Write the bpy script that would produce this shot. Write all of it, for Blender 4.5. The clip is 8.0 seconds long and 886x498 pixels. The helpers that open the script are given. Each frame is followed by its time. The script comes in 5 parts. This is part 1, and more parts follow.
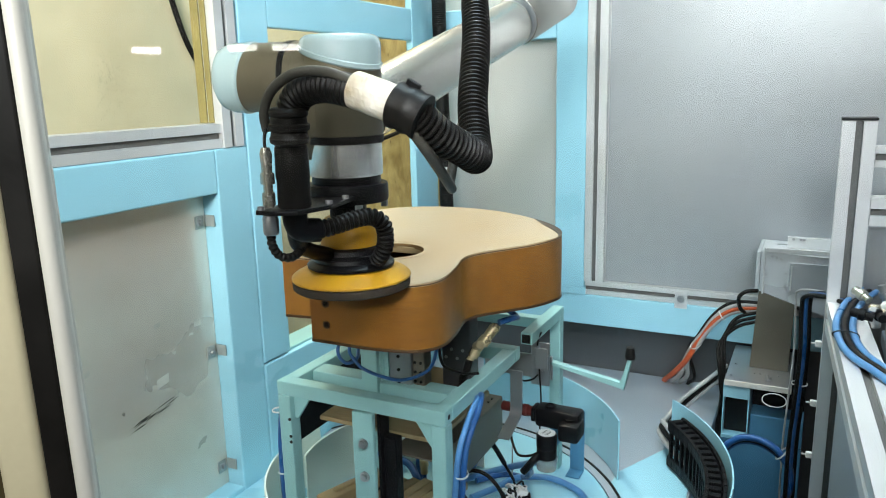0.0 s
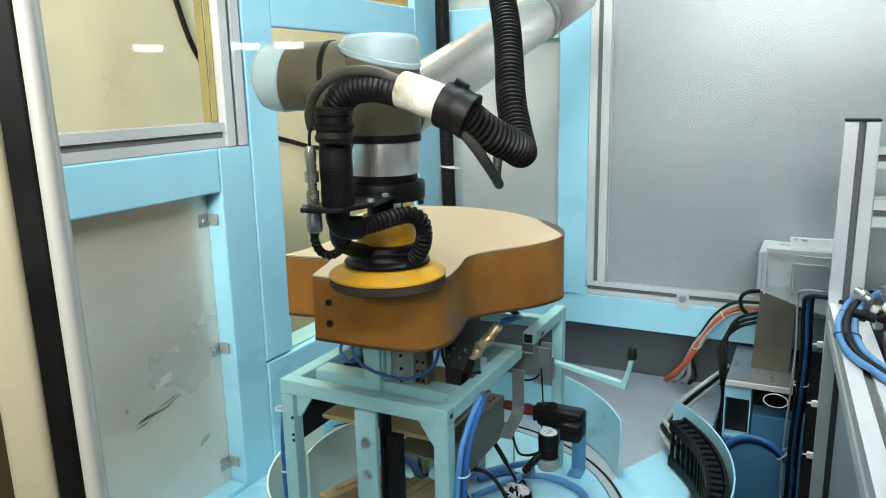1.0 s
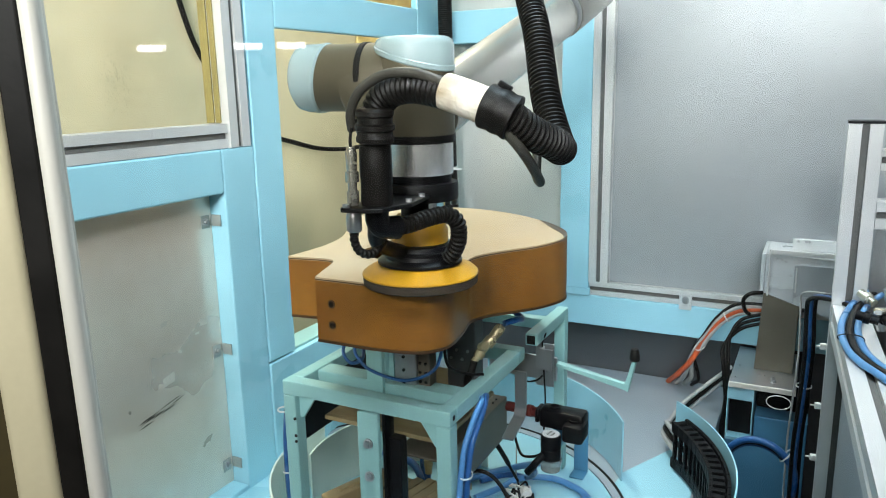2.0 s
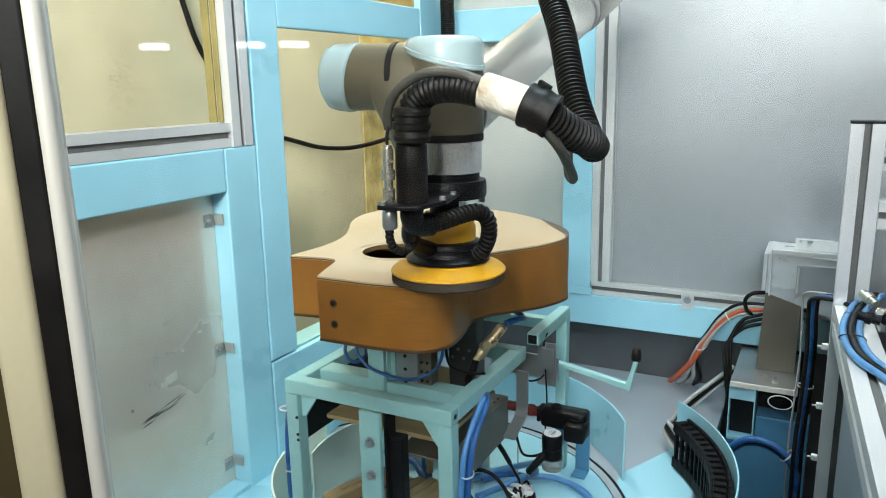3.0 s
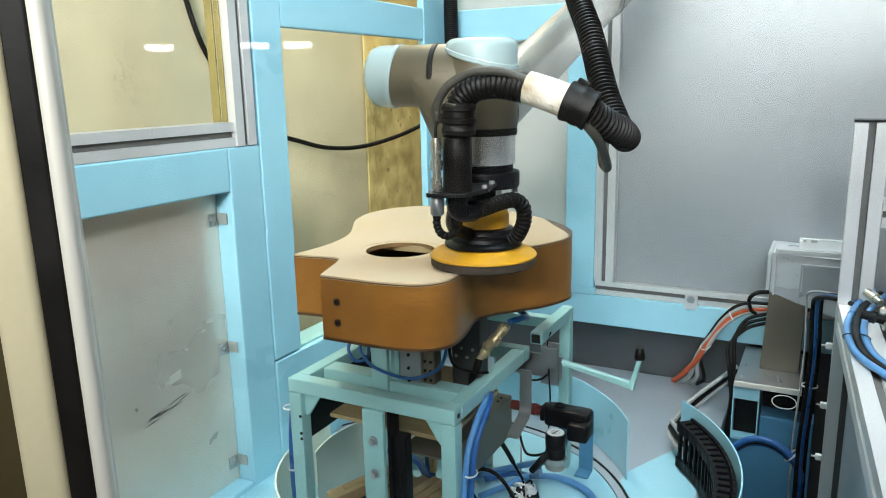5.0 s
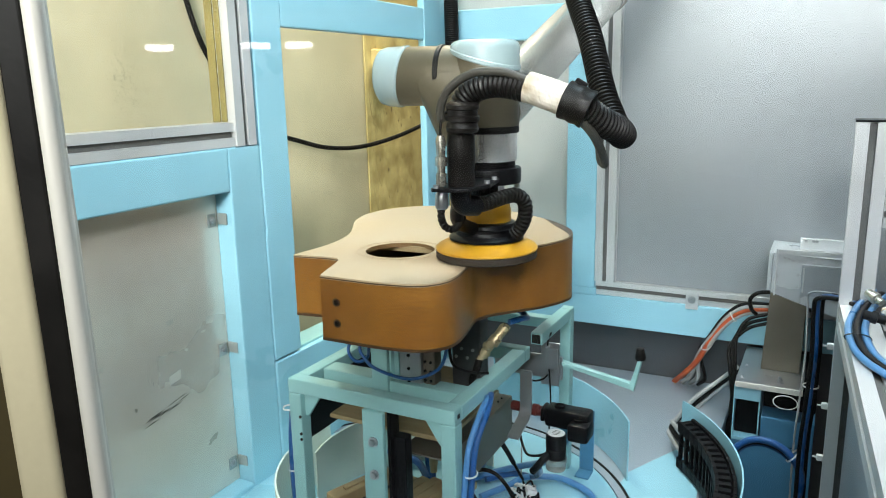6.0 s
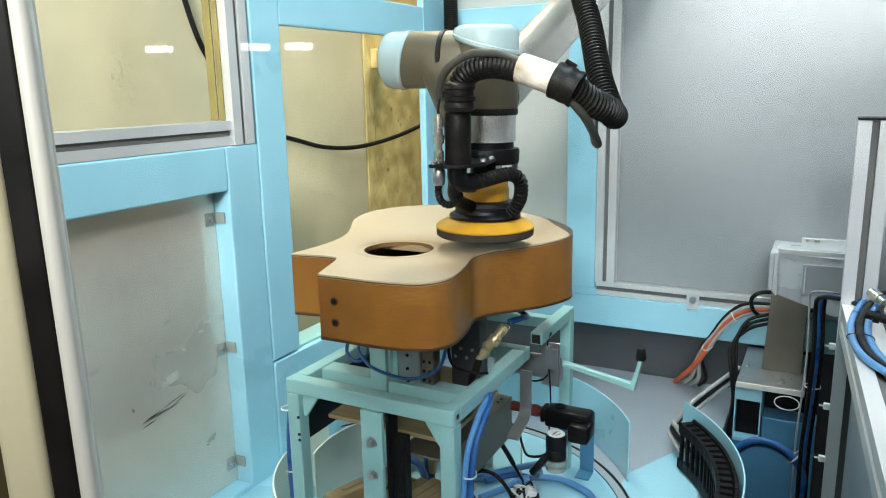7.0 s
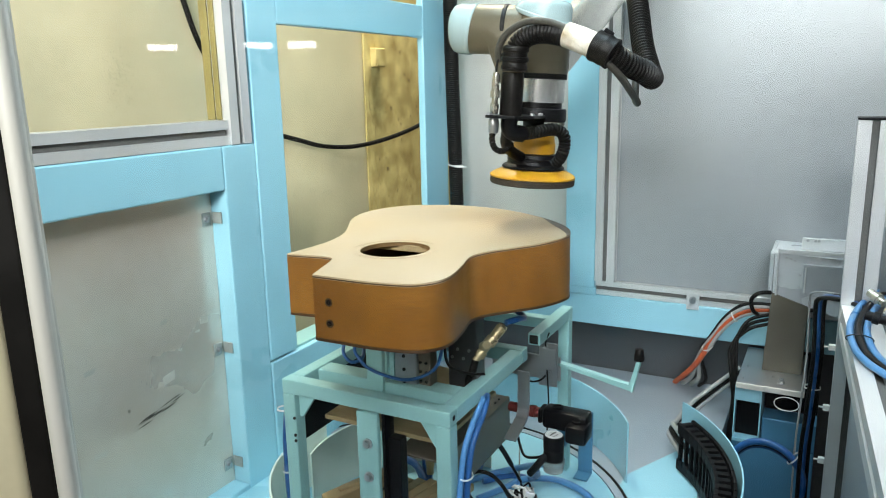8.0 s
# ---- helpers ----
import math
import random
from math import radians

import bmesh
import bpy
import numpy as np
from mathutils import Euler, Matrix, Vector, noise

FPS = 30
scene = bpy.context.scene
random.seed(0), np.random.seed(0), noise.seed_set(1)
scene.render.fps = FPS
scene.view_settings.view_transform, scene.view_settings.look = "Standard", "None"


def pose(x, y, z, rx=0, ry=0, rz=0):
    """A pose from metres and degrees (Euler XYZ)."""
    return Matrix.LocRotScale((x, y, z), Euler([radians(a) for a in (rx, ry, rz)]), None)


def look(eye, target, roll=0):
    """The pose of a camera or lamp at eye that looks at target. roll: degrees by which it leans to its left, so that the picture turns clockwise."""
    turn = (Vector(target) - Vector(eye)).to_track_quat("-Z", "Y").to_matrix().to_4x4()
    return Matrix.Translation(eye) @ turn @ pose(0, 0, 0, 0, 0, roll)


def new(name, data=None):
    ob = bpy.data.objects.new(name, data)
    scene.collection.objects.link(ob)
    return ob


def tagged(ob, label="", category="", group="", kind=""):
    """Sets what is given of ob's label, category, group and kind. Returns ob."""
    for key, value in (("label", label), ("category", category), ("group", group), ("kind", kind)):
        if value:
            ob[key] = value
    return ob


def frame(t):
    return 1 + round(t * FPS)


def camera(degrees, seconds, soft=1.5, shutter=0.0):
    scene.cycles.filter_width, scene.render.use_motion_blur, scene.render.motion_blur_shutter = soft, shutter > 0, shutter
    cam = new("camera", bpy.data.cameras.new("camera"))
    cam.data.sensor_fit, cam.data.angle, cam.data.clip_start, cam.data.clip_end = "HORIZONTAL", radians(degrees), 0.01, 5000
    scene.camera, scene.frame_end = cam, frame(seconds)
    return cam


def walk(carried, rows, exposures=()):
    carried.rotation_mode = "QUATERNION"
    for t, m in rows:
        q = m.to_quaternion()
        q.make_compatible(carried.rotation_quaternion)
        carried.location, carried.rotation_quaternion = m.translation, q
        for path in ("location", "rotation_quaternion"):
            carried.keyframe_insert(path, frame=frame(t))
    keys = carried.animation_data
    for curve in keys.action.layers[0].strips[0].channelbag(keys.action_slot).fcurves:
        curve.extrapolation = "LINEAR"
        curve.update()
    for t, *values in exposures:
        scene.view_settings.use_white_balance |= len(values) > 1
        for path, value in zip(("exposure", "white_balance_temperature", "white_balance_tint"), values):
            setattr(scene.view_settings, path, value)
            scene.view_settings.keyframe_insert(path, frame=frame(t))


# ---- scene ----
cam = camera(61.9, 8.0, soft=0.6)
PATH = [
    (0, (0.869, -1.703, 1.313), (-0.015, 0.039, 0.886), -1.4),
    (0.5, (0.869, -1.703, 1.315), (-0.017, 0.037, 0.884), -1.2),
    (1, (0.868, -1.706, 1.315), (-0.019, 0.034, 0.884), -1.2),
    (1.5, (0.867, -1.706, 1.316), (-0.022, 0.033, 0.886), -1.2),
    (3, (0.869, -1.707, 1.318), (-0.029, 0.026, 0.885), -1.1),
    (3.5, (0.868, -1.708, 1.317), (-0.031, 0.026, 0.885), -1.1),
    (4, (0.868, -1.707, 1.314), (-0.033, 0.026, 0.886), -1.3),
    (4.5, (0.87, -1.708, 1.316), (-0.035, 0.023, 0.886), -1.2),
    (6, (0.87, -1.705, 1.316), (-0.04, 0.024, 0.884), -1.2),
    (6.5, (0.868, -1.702, 1.311), (-0.041, 0.027, 0.884), -1.2),
    (7, (0.868, -1.698, 1.311), (-0.042, 0.03, 0.883), -1.2),
    (7.5, (0.871, -1.693, 1.311), (-0.042, 0.034, 0.881), -1.2),
    (8, (0.873, -1.689, 1.312), (-0.044, 0.036, 0.88), -1.2),
]
walk(cam, [(t, look(e, g, r)) for t, e, g, r in PATH])


# ---- world, lights, exposure ----
world = bpy.data.worlds.new("world")
scene.world = world
world.use_nodes = True
world.node_tree.nodes["Background"].inputs[0].default_value = (0.75, 0.85, 1.0, 1)
world.node_tree.nodes["Background"].inputs[1].default_value = 0.02
scene.view_settings.exposure = 0.0


def added_light(x, y, z, w, d, power, color, target=None, spread=180):
    """An unseen area light, added to light the cell; spread keeps it within a cone."""
    data = bpy.data.lights.new("unseen_area_light", "AREA")
    data.shape, data.size, data.size_y, data.energy, data.color = "RECTANGLE", w, d, power, color
    data.spread = radians(spread)
    ob = new("unseen_area_light", data)
    ob.matrix_world = look((x, y, z), target or (x, y + 0.001, z - 1))
    return ob


# unseen lights added over, behind and beside the cell to set brightness
added_light(0.55, -0.75, 2.45, 0.7, 0.35, 9.3, (0.66, 0.89, 1.0), spread=112)
added_light(1.55, -2.5, 2.75, 0.9, 0.25, 4.5, (0.9, 0.96, 1.0), (0.55, -0.35, 1.15), 58)
added_light(0.8, -3.2, 2.05, 0.9, 0.3, 12.4, (0.95, 0.98, 0.95), (-0.1, -0.85, 1.56), 48)
added_light(-0.17, 0.2, 2.75, 0.2, 0.5, 25, (1.0, 0.93, 0.74), spread=102)


# ---- materials ----
def mat(name, color, rough=0.5, metal=0.0, vary=0.12, scale=14.0, bump=0.15, fine=220.0, tint=None, coat=0.0, stretch=(1, 1, 1), rvary=0.12):
    """A surface with blotches at one scale and grain at another."""
    m = bpy.data.materials.new(name)
    m.use_nodes = True
    nt = m.node_tree
    bs = nt.nodes["Principled BSDF"]
    co = nt.nodes.new("ShaderNodeTexCoord")
    mp = nt.nodes.new("ShaderNodeMapping")
    mp.inputs["Scale"].default_value = stretch
    nt.links.new(co.outputs["Object"], mp.inputs[0])
    n1 = nt.nodes.new("ShaderNodeTexNoise")
    n1.inputs["Scale"].default_value, n1.inputs["Detail"].default_value = scale, 6
    n2 = nt.nodes.new("ShaderNodeTexNoise")
    n2.inputs["Scale"].default_value, n2.inputs["Detail"].default_value = fine, 3
    nt.links.new(mp.outputs[0], n1.inputs[0])
    nt.links.new(mp.outputs[0], n2.inputs[0])
    rp = nt.nodes.new("ShaderNodeValToRGB")
    rp.color_ramp.elements[0].position, rp.color_ramp.elements[1].position = 0.3, 0.72
    dark = tint or tuple(c * (1 - 2 * vary) for c in color)
    rp.color_ramp.elements[0].color = (*dark, 1)
    rp.color_ramp.elements[1].color = (*[min(1, c * (1 + vary * 0.6)) for c in color], 1)
    mx = nt.nodes.new("ShaderNodeMix")
    mx.data_type, mx.blend_type = "RGBA", "OVERLAY"
    mx.inputs[0].default_value = vary
    nt.links.new(n1.outputs[0], rp.inputs[0])
    nt.links.new(rp.outputs[0], mx.inputs[6])
    nt.links.new(n2.outputs[0], mx.inputs[7])
    nt.links.new(mx.outputs[2], bs.inputs["Base Color"])
    rr = nt.nodes.new("ShaderNodeMapRange")
    rr.inputs["To Min"].default_value, rr.inputs["To Max"].default_value = max(0.02, rough - rvary), min(1, rough + rvary)
    nt.links.new(n1.outputs[0], rr.inputs[0])
    nt.links.new(rr.outputs[0], bs.inputs["Roughness"])
    bs.inputs["Metallic"].default_value = metal
    bs.inputs["Coat Weight"].default_value = coat
    if bump:
        bp = nt.nodes.new("ShaderNodeBump")
        bp.inputs["Strength"].default_value, bp.inputs["Distance"].default_value = bump, 0.001
        nt.links.new(n2.outputs[0], bp.inputs["Height"])
        nt.links.new(bp.outputs[0], bs.inputs["Normal"])
    return m


def wood(name, light, dark, rough, axis_scale, rings=26.0, patch=None, patch_scale=5.0):
    """Straight-grained wood: stretched noise and fine pores along one axis."""
    m = mat(name, light, rough, 0, 0.08, 9, 0.0)
    nt = m.node_tree
    bs = nt.nodes["Principled BSDF"]
    co = nt.nodes.new("ShaderNodeTexCoord")
    mp = nt.nodes.new("ShaderNodeMapping")
    mp.inputs["Scale"].default_value = axis_scale
    nt.links.new(co.outputs["Object"], mp.inputs[0])
    a = nt.nodes.new("ShaderNodeTexNoise")
    a.inputs["Scale"].default_value, a.inputs["Detail"].default_value, a.inputs["Roughness"].default_value = rings, 8, 0.65
    nt.links.new(mp.outputs[0], a.inputs[0])
    rp = nt.nodes.new("ShaderNodeValToRGB")
    rp.color_ramp.elements[0].position, rp.color_ramp.elements[1].position = 0.32, 0.68
    rp.color_ramp.elements[0].color, rp.color_ramp.elements[1].color = (*dark, 1), (*light, 1)
    nt.links.new(a.outputs[0], rp.inputs[0])
    out = rp.outputs[0]
    if patch:
        b = nt.nodes.new("ShaderNodeTexNoise")
        b.inputs["Scale"].default_value, b.inputs["Detail"].default_value = patch_scale, 3
        nt.links.new(co.outputs["Object"], b.inputs[0])
        pr = nt.nodes.new("ShaderNodeMapRange")
        pr.inputs["From Min"].default_value, pr.inputs["From Max"].default_value = 0.38, 0.66
        nt.links.new(b.outputs[0], pr.inputs[0])
        mx = nt.nodes.new("ShaderNodeMix")
        mx.data_type, mx.blend_type = "RGBA", "MULTIPLY"
        nt.links.new(pr.outputs[0], mx.inputs[0])
        nt.links.new(out, mx.inputs[6])
        mx.inputs[7].default_value = (*patch, 1)
        out = mx.outputs[2]
    nt.links.new(out, bs.inputs["Base Color"])
    bp = nt.nodes.new("ShaderNodeBump")
    bp.inputs["Strength"].default_value, bp.inputs["Distance"].default_value = 0.12, 0.0006
    nt.links.new(a.outputs[0], bp.inputs["Height"])
    nt.links.new(bp.outputs[0], bs.inputs["Normal"])
    return m


BLUE = mat("blue_enamel", (0.325, 0.63, 0.75), 0.3, 0, 0.06, 5, 0.06, 90, coat=0.15)
MINT = mat("mint_enamel", (0.3, 0.55, 0.54), 0.36, 0, 0.09, 9, 0.08, 120)
ALU = mat("anodised_aluminium", (0.78, 0.79, 0.79), 0.33, 0.5, 0.07, 6, 0.05, 300, stretch=(1, 1, 1))
SLOT = mat("dark_slot_grey", (0.14, 0.14, 0.135), 0.7, 0, 0.1)
STEEL = mat("brushed_steel", (0.5, 0.51, 0.52), 0.32, 0.9, 0.12, 5, 0.08, 160, stretch=(1, 1, 0.08))
SHEET = mat("dull_galvanised_panel", (0.74, 0.685, 0.6), 0.3, 0.45, 0.14, 4, 0.03, 50, tint=(0.64, 0.59, 0.51), rvary=0.1)
FLANGE = mat("bright_turned_aluminium", (0.88, 0.87, 0.84), 0.27, 0.82, 0.015, 6, 0.0, 300, rvary=0.03)
BROWNST = mat("dull_brown_steel", (0.2, 0.175, 0.135), 0.42, 0.5, 0.14, 12, 0.06, 160)
GALV = mat("galvanised_sheet", (0.74, 0.72, 0.64), 0.36, 0.2, 0.12, 3.2, 0.06, 60)
FROST = mat("frosted_grey_sheet", (0.46, 0.487, 0.505), 0.32, 0.42, 0.08, 1.6, 0.0, 40)
PLATE = mat("grey_table_sheet", (0.44, 0.495, 0.55), 0.45, 0.5, 0.06, 5, 0.04, 90)
BLACK = mat("black_rubber", (0.008, 0.007, 0.006), 0.46, 0, 0.25, 30, 0.12)
BLACKP = mat("black_plastic", (0.005, 0.005, 0.006), 0.36, 0, 0.2, 25, 0.08)
BLACKM = mat("black_anodised_metal", (0.009, 0.009, 0.01), 0.4, 0.3, 0.2, 25, 0.05)
PADM = mat("dusty_foam_pad", (0.04, 0.029, 0.018), 0.8, 0, 0.2, 30, 0.2)
GREYH = mat("grey_rubber_tube", (0.06, 0.056, 0.045), 0.5, 0, 0.15, 30, 0.1)
ROBOT = mat("taupe_robot_casting", (0.122, 0.104, 0.066), 0.38, 0.25, 0.06, 8, 0.05, 160)
CAPB = mat("pale_blue_cap", (0.37, 0.485, 0.49), 0.25, 0, 0.05, 9, 0.02, coat=0.4)
TUBEM = mat("silver_robot_tube", (0.7, 0.675, 0.61), 0.26, 0.84, 0.015, 6, 0.02, 300, rvary=0.03)
YELLOW = mat("yellow_plastic", (0.6, 0.31, 0.012), 0.45, 0, 0.12, 18, 0.08)
TAPE = mat("white_masking_tape", (0.72, 0.68, 0.6), 0.7, 0, 0.18, 40, 0.5, 90, tint=(0.38, 0.31, 0.2))
BRASS = mat("nickel_brass", (0.58, 0.49, 0.29), 0.3, 0.7, 0.12, 40)
BLUET = mat("blue_air_tube", (0.02, 0.1, 0.3), 0.3, 0, 0.12, 30, 0.02)
LBLUET = mat("light_blue_air_tube", (0.09, 0.27, 0.55), 0.32, 0, 0.12, 30, 0.02)
ORANGE = mat("orange_cable", (0.6, 0.1, 0.02), 0.45, 0, 0.1, 30)
GREYC = mat("grey_cable", (0.42, 0.42, 0.41), 0.5, 0, 0.1, 30)
WHITEP = mat("white_plastic", (0.78, 0.78, 0.76), 0.4, 0, 0.06, 20)
RED = mat("red_brown_fitting", (0.11, 0.016, 0.012), 0.4, 0, 0.15, 20)
CREAM = mat("cream_wall_paint", (0.73, 0.645, 0.43), 0.5, 0, 0.11, 5, 0.1, 60)
OLDWALL = mat("peeling_yellow_plaster", (0.76, 0.625, 0.27), 0.8, 0, 0.24, 17, 1.0, 110, tint=(0.4, 0.29, 0.09))
CREAMP = mat("cream_powder_coat", (0.56, 0.535, 0.44), 0.3, 0, 0.05, 9, 0.05)
FLOORM = mat("grey_concrete", (0.3, 0.3, 0.29), 0.7, 0, 0.15, 4, 0.2, 80)
# lighter, warmer copy of FROST, making up for light missing there
BACKSH = mat("lightened_grey_sheet", (0.6, 0.6, 0.565), 0.34, 0.35, 0.08, 2.2, 0.0, 40)
DOORC = mat("warm_cream_powder_coat", (0.56, 0.495, 0.33), 0.32, 0, 0.05, 9, 0.04)
DOORA = mat("brushed_pale_aluminium", (0.72, 0.69, 0.62), 0.4, 0.1, 0.06, 7, 0.05, 260, stretch=(1, 1, 0.1))
UMBER = mat("umber_painted_jamb", (0.045, 0.032, 0.009), 0.5, 0, 0.12, 9, 0.05)
# dark colour for unseen walls, keeping bounce and pane haze low
HALLP = mat("unseen_wall_dark", (0.16, 0.17, 0.15), 0.7, 0, 0.1, 3, 0.1)
CEIL = mat("white_ceiling_paint", (0.7, 0.7, 0.68), 0.8, 0, 0.05, 3, 0.1)
DARKST = mat("dark_brushed_steel", (0.14, 0.14, 0.145), 0.34, 0.85, 0.15, 5, 0.08, 160, stretch=(0.08, 1, 1))
# mint lightened to stand for the light falling on the inner guards
PALE = mat("lit_mint_enamel", (0.74, 0.84, 0.76), 0.4, 0, 0.06, 7, 0.05)
GLASSY = mat("clear_cup_plastic", (0.6, 0.64, 0.62), 0.12, 0, 0.05)
GLASSY.node_tree.nodes["Principled BSDF"].inputs["Transmission Weight"].default_value = 0.7
# darker copy of the blue enamel, with shade put into the colour
SHADEBLUE = mat("shaded_blue_enamel", (0.07, 0.23, 0.38), 0.34, 0, 0.07, 6, 0.05, 90)
CHAINM = mat("matt_black_nylon", (0.004, 0.004, 0.005), 0.55, 0, 0.15, 25, 0.05)
CHAINM.node_tree.nodes["Principled BSDF"].inputs["Specular IOR Level"].default_value = 0.15
BRKT = mat("zinc_plated_steel", (0.38, 0.42, 0.4), 0.35, 0.3, 0.1, 20, 0.06)
NICKEL = mat("nickel_plate", (0.62, 0.59, 0.5), 0.26, 0.85, 0.1, 40)
LIDP = mat("pale_grey_plastic", (0.62, 0.65, 0.67), 0.3, 0.25, 0.06, 9, 0.03)
CLEAR = mat("clear_cup_plastic", (0.7, 0.72, 0.72), 0.15, 0, 0.05)
TOPW = wood("spruce_soundboard", (0.49, 0.392, 0.275), (0.452, 0.352, 0.238), 0.5, (34, 1.2, 1), 9, (0.95, 0.88, 0.72), 4.0)
SIDEW = wood("mahogany_sides", (0.39, 0.178, 0.031), (0.2, 0.082, 0.013), 0.36, (11, 11, 180), 7, (0.64, 0.57, 0.46), 10.0)
BIND = wood("dark_binding", (0.085, 0.045, 0.02), (0.04, 0.02, 0.01), 0.4, (3, 3, 20))
DARKIN = wood("raw_inner_wood", (0.26, 0.15, 0.055), (0.17, 0.095, 0.03), 0.7, (3, 3, 30))
MOULD = mat("grey_wall_stain", (0.48, 0.43, 0.3), 0.7, 0, 0.2, 40, 0.2)
OLIVE = mat("olive_paint", (0.27, 0.22, 0.07), 0.5, 0, 0.12, 12, 0.1)
SPOT = mat("bare_ochre_plaster", (0.34, 0.25, 0.1), 0.85, 0, 0.2, 40, 0.3)
ROSE = wood("pale_rosette_inlay", (0.4, 0.3, 0.19), (0.34, 0.245, 0.15), 0.5, (8, 8, 8))
PLY = wood("birch_ply", (0.41, 0.31, 0.165), (0.31, 0.22, 0.105), 0.6, (2, 24, 2), 8)


for m_ in (BLACK, BLACKP, BLACKM, SLOT):
    m_.node_tree.nodes["Principled BSDF"].inputs["Specular IOR Level"].default_value = 0.22
GLOW = bpy.data.materials.new("lamp_glow")
GLOW.use_nodes = True
GLOW.node_tree.nodes["Principled BSDF"].inputs["Emission Color"].default_value = (1, 0.98, 0.92, 1)
GLOW.node_tree.nodes["Principled BSDF"].inputs["Emission Strength"].default_value = 40
GLASS = bpy.data.materials.new("clear_pane")
GLASS.use_nodes = True
GLASS.node_tree.nodes["Principled BSDF"].inputs["Transmission Weight"].default_value = 1
GLASS.node_tree.nodes["Principled BSDF"].inputs["Roughness"].default_value = 0
GLASS.node_tree.nodes["Principled BSDF"].inputs["IOR"].default_value = 1.3


# ---- mesh helpers ----
def part(name, bm, material, parent=None, label=""):
    me = bpy.data.meshes.new(name)
    bmesh.ops.recalc_face_normals(bm, faces=bm.faces)
    bm.to_mesh(me)
    bm.free()
    me.materials.append(material)
    ob = new(name, me)
    if parent:
        ob.parent = parent
    if label:
        ob["label"] = label
    return ob


def thing(name, label, category, at=(0, 0, 0), group="", kind=""):
    e = new(name)
    e.location = at
    e.empty_display_size = 0.05
    return tagged(e, label, category, group, kind)


def smooth(ob, angle=40):
    for p in ob.data.polygons:
        p.use_smooth = True
    ob.data.set_sharp_from_angle(angle=radians(angle))
    return ob


def box(x0, x1, y0, y1, z0, z1, bev=0.0015, m=None):
    bm = bmesh.new()
    bmesh.ops.create_cube(bm, size=1)
    for v in bm.verts:
        v.co = Vector(((x0 + x1) / 2 + v.co.x * (x1 - x0), (y0 + y1) / 2 + v.co.y * (y1 - y0), (z0 + z1) / 2 + v.co.z * (z1 - z0)))
    if bev:
        bmesh.ops.bevel(bm, geom=bm.edges[:], offset=bev, segments=2, profile=0.5, affect="EDGES")
    if m:
        bm.transform(m)
    return bm


def join(*bms):
    out = bmesh.new()
    for b in bms:
        me = bpy.data.meshes.new("tmp")
        b.to_mesh(me)
        out.from_mesh(me)
        b.free()
        bpy.data.meshes.remove(me)
    return out


def lathe(profile, seg=48, m=None):
    """Turned body round z; profile: (radius, z) from bottom to top, closed at both ends; a profile that returns to its start gives a ring."""
    bm = bmesh.new()
    rings = []
    for r, z in profile:
        rings.append([bm.verts.new((r * math.cos(a * math.tau / seg), r * math.sin(a * math.tau / seg), z)) for a in range(seg)])
    for lo, hi in zip(rings, rings[1:]):
        for i in range(seg):
            bm.faces.new((lo[i], lo[(i + 1) % seg], hi[(i + 1) % seg], hi[i]))
    if tuple(profile[0]) != tuple(profile[-1]):
        bm.faces.new(list(reversed(rings[0])))
        bm.faces.new(rings[-1])
    else:
        bmesh.ops.remove_doubles(bm, verts=bm.verts[:], dist=1e-7)
    if m:
        bm.transform(m)
    return bm


def along(a, b):
    """A matrix that carries z onto the way from a to b, at a."""
    d = Vector(b) - Vector(a)
    return Matrix.Translation(a) @ d.to_track_quat("Z", "Y").to_matrix().to_4x4()


def rod(a, b, r, seg=16, bev=0.0):
    length = (Vector(b) - Vector(a)).length
    pr = [(r - bev, 0), (r, bev), (r, length - bev), (r - bev, length)] if bev else [(r, 0), (r, length)]
    return lathe(pr, seg, along(a, b))


def spline(pts, step):
    """Catmull-Rom through the points, cut to even steps."""
    p = [Vector(q) for q in pts]
    p = [2 * p[0] - p[1], *p, 2 * p[-1] - p[-2]]
    fine = []
    for i in range(1, len(p) - 2):
        for k in range(24):
            t = k / 24
            a, b, c, d = p[i - 1], p[i], p[i + 1], p[i + 2]
            fine.append(0.5 * ((2 * b) + (c - a) * t + (2 * a - 5 * b + 4 * c - d) * t * t + (3 * b - a - 3 * c + d) * t ** 3))
    fine.append(p[-2])
    out, left = [fine[0]], step
    for a, b in zip(fine, fine[1:]):
        seg = (b - a).length
        while left <= seg and seg > 0:
            a = a.lerp(b, left / seg)
            out.append(a)
            seg = (b - a).length
            left = step
        left -= seg
    if (out[-1] - fine[-1]).length > step * 0.4:
        out.append(fine[-1])
    return out


def hose(pts, r, step=0.006, seg=12, rib=0.0, pitch=4):
    """A tube along a smooth way; with rib, corrugated with one rib every pitch rings."""
    way = spline(pts, step)
    bm = bmesh.new()
    side = Vector((0.31, 0.77, 0.55)).normalized()
    rings = []
    for i, c in enumerate(way):
        t = (way[min(i + 1, len(way) - 1)] - way[max(i - 1, 0)]).normalized()
        side = (side - t * side.dot(t)).normalized()
        other = t.cross(side)
        k = r - (rib if rib and i % pitch >= pitch / 2 else 0)
        rings.append([bm.verts.new(c + (side * math.cos(a * math.tau / seg) + other * math.sin(a * math.tau / seg)) * k) for a in range(seg)])
    for lo, hi in zip(rings, rings[1:]):
        for i in range(seg):
            bm.faces.new((lo[i], lo[(i + 1) % seg], hi[(i + 1) % seg], hi[i]))
    bm.faces.new(list(reversed(rings[0])))
    bm.faces.new(rings[-1])
    return bm


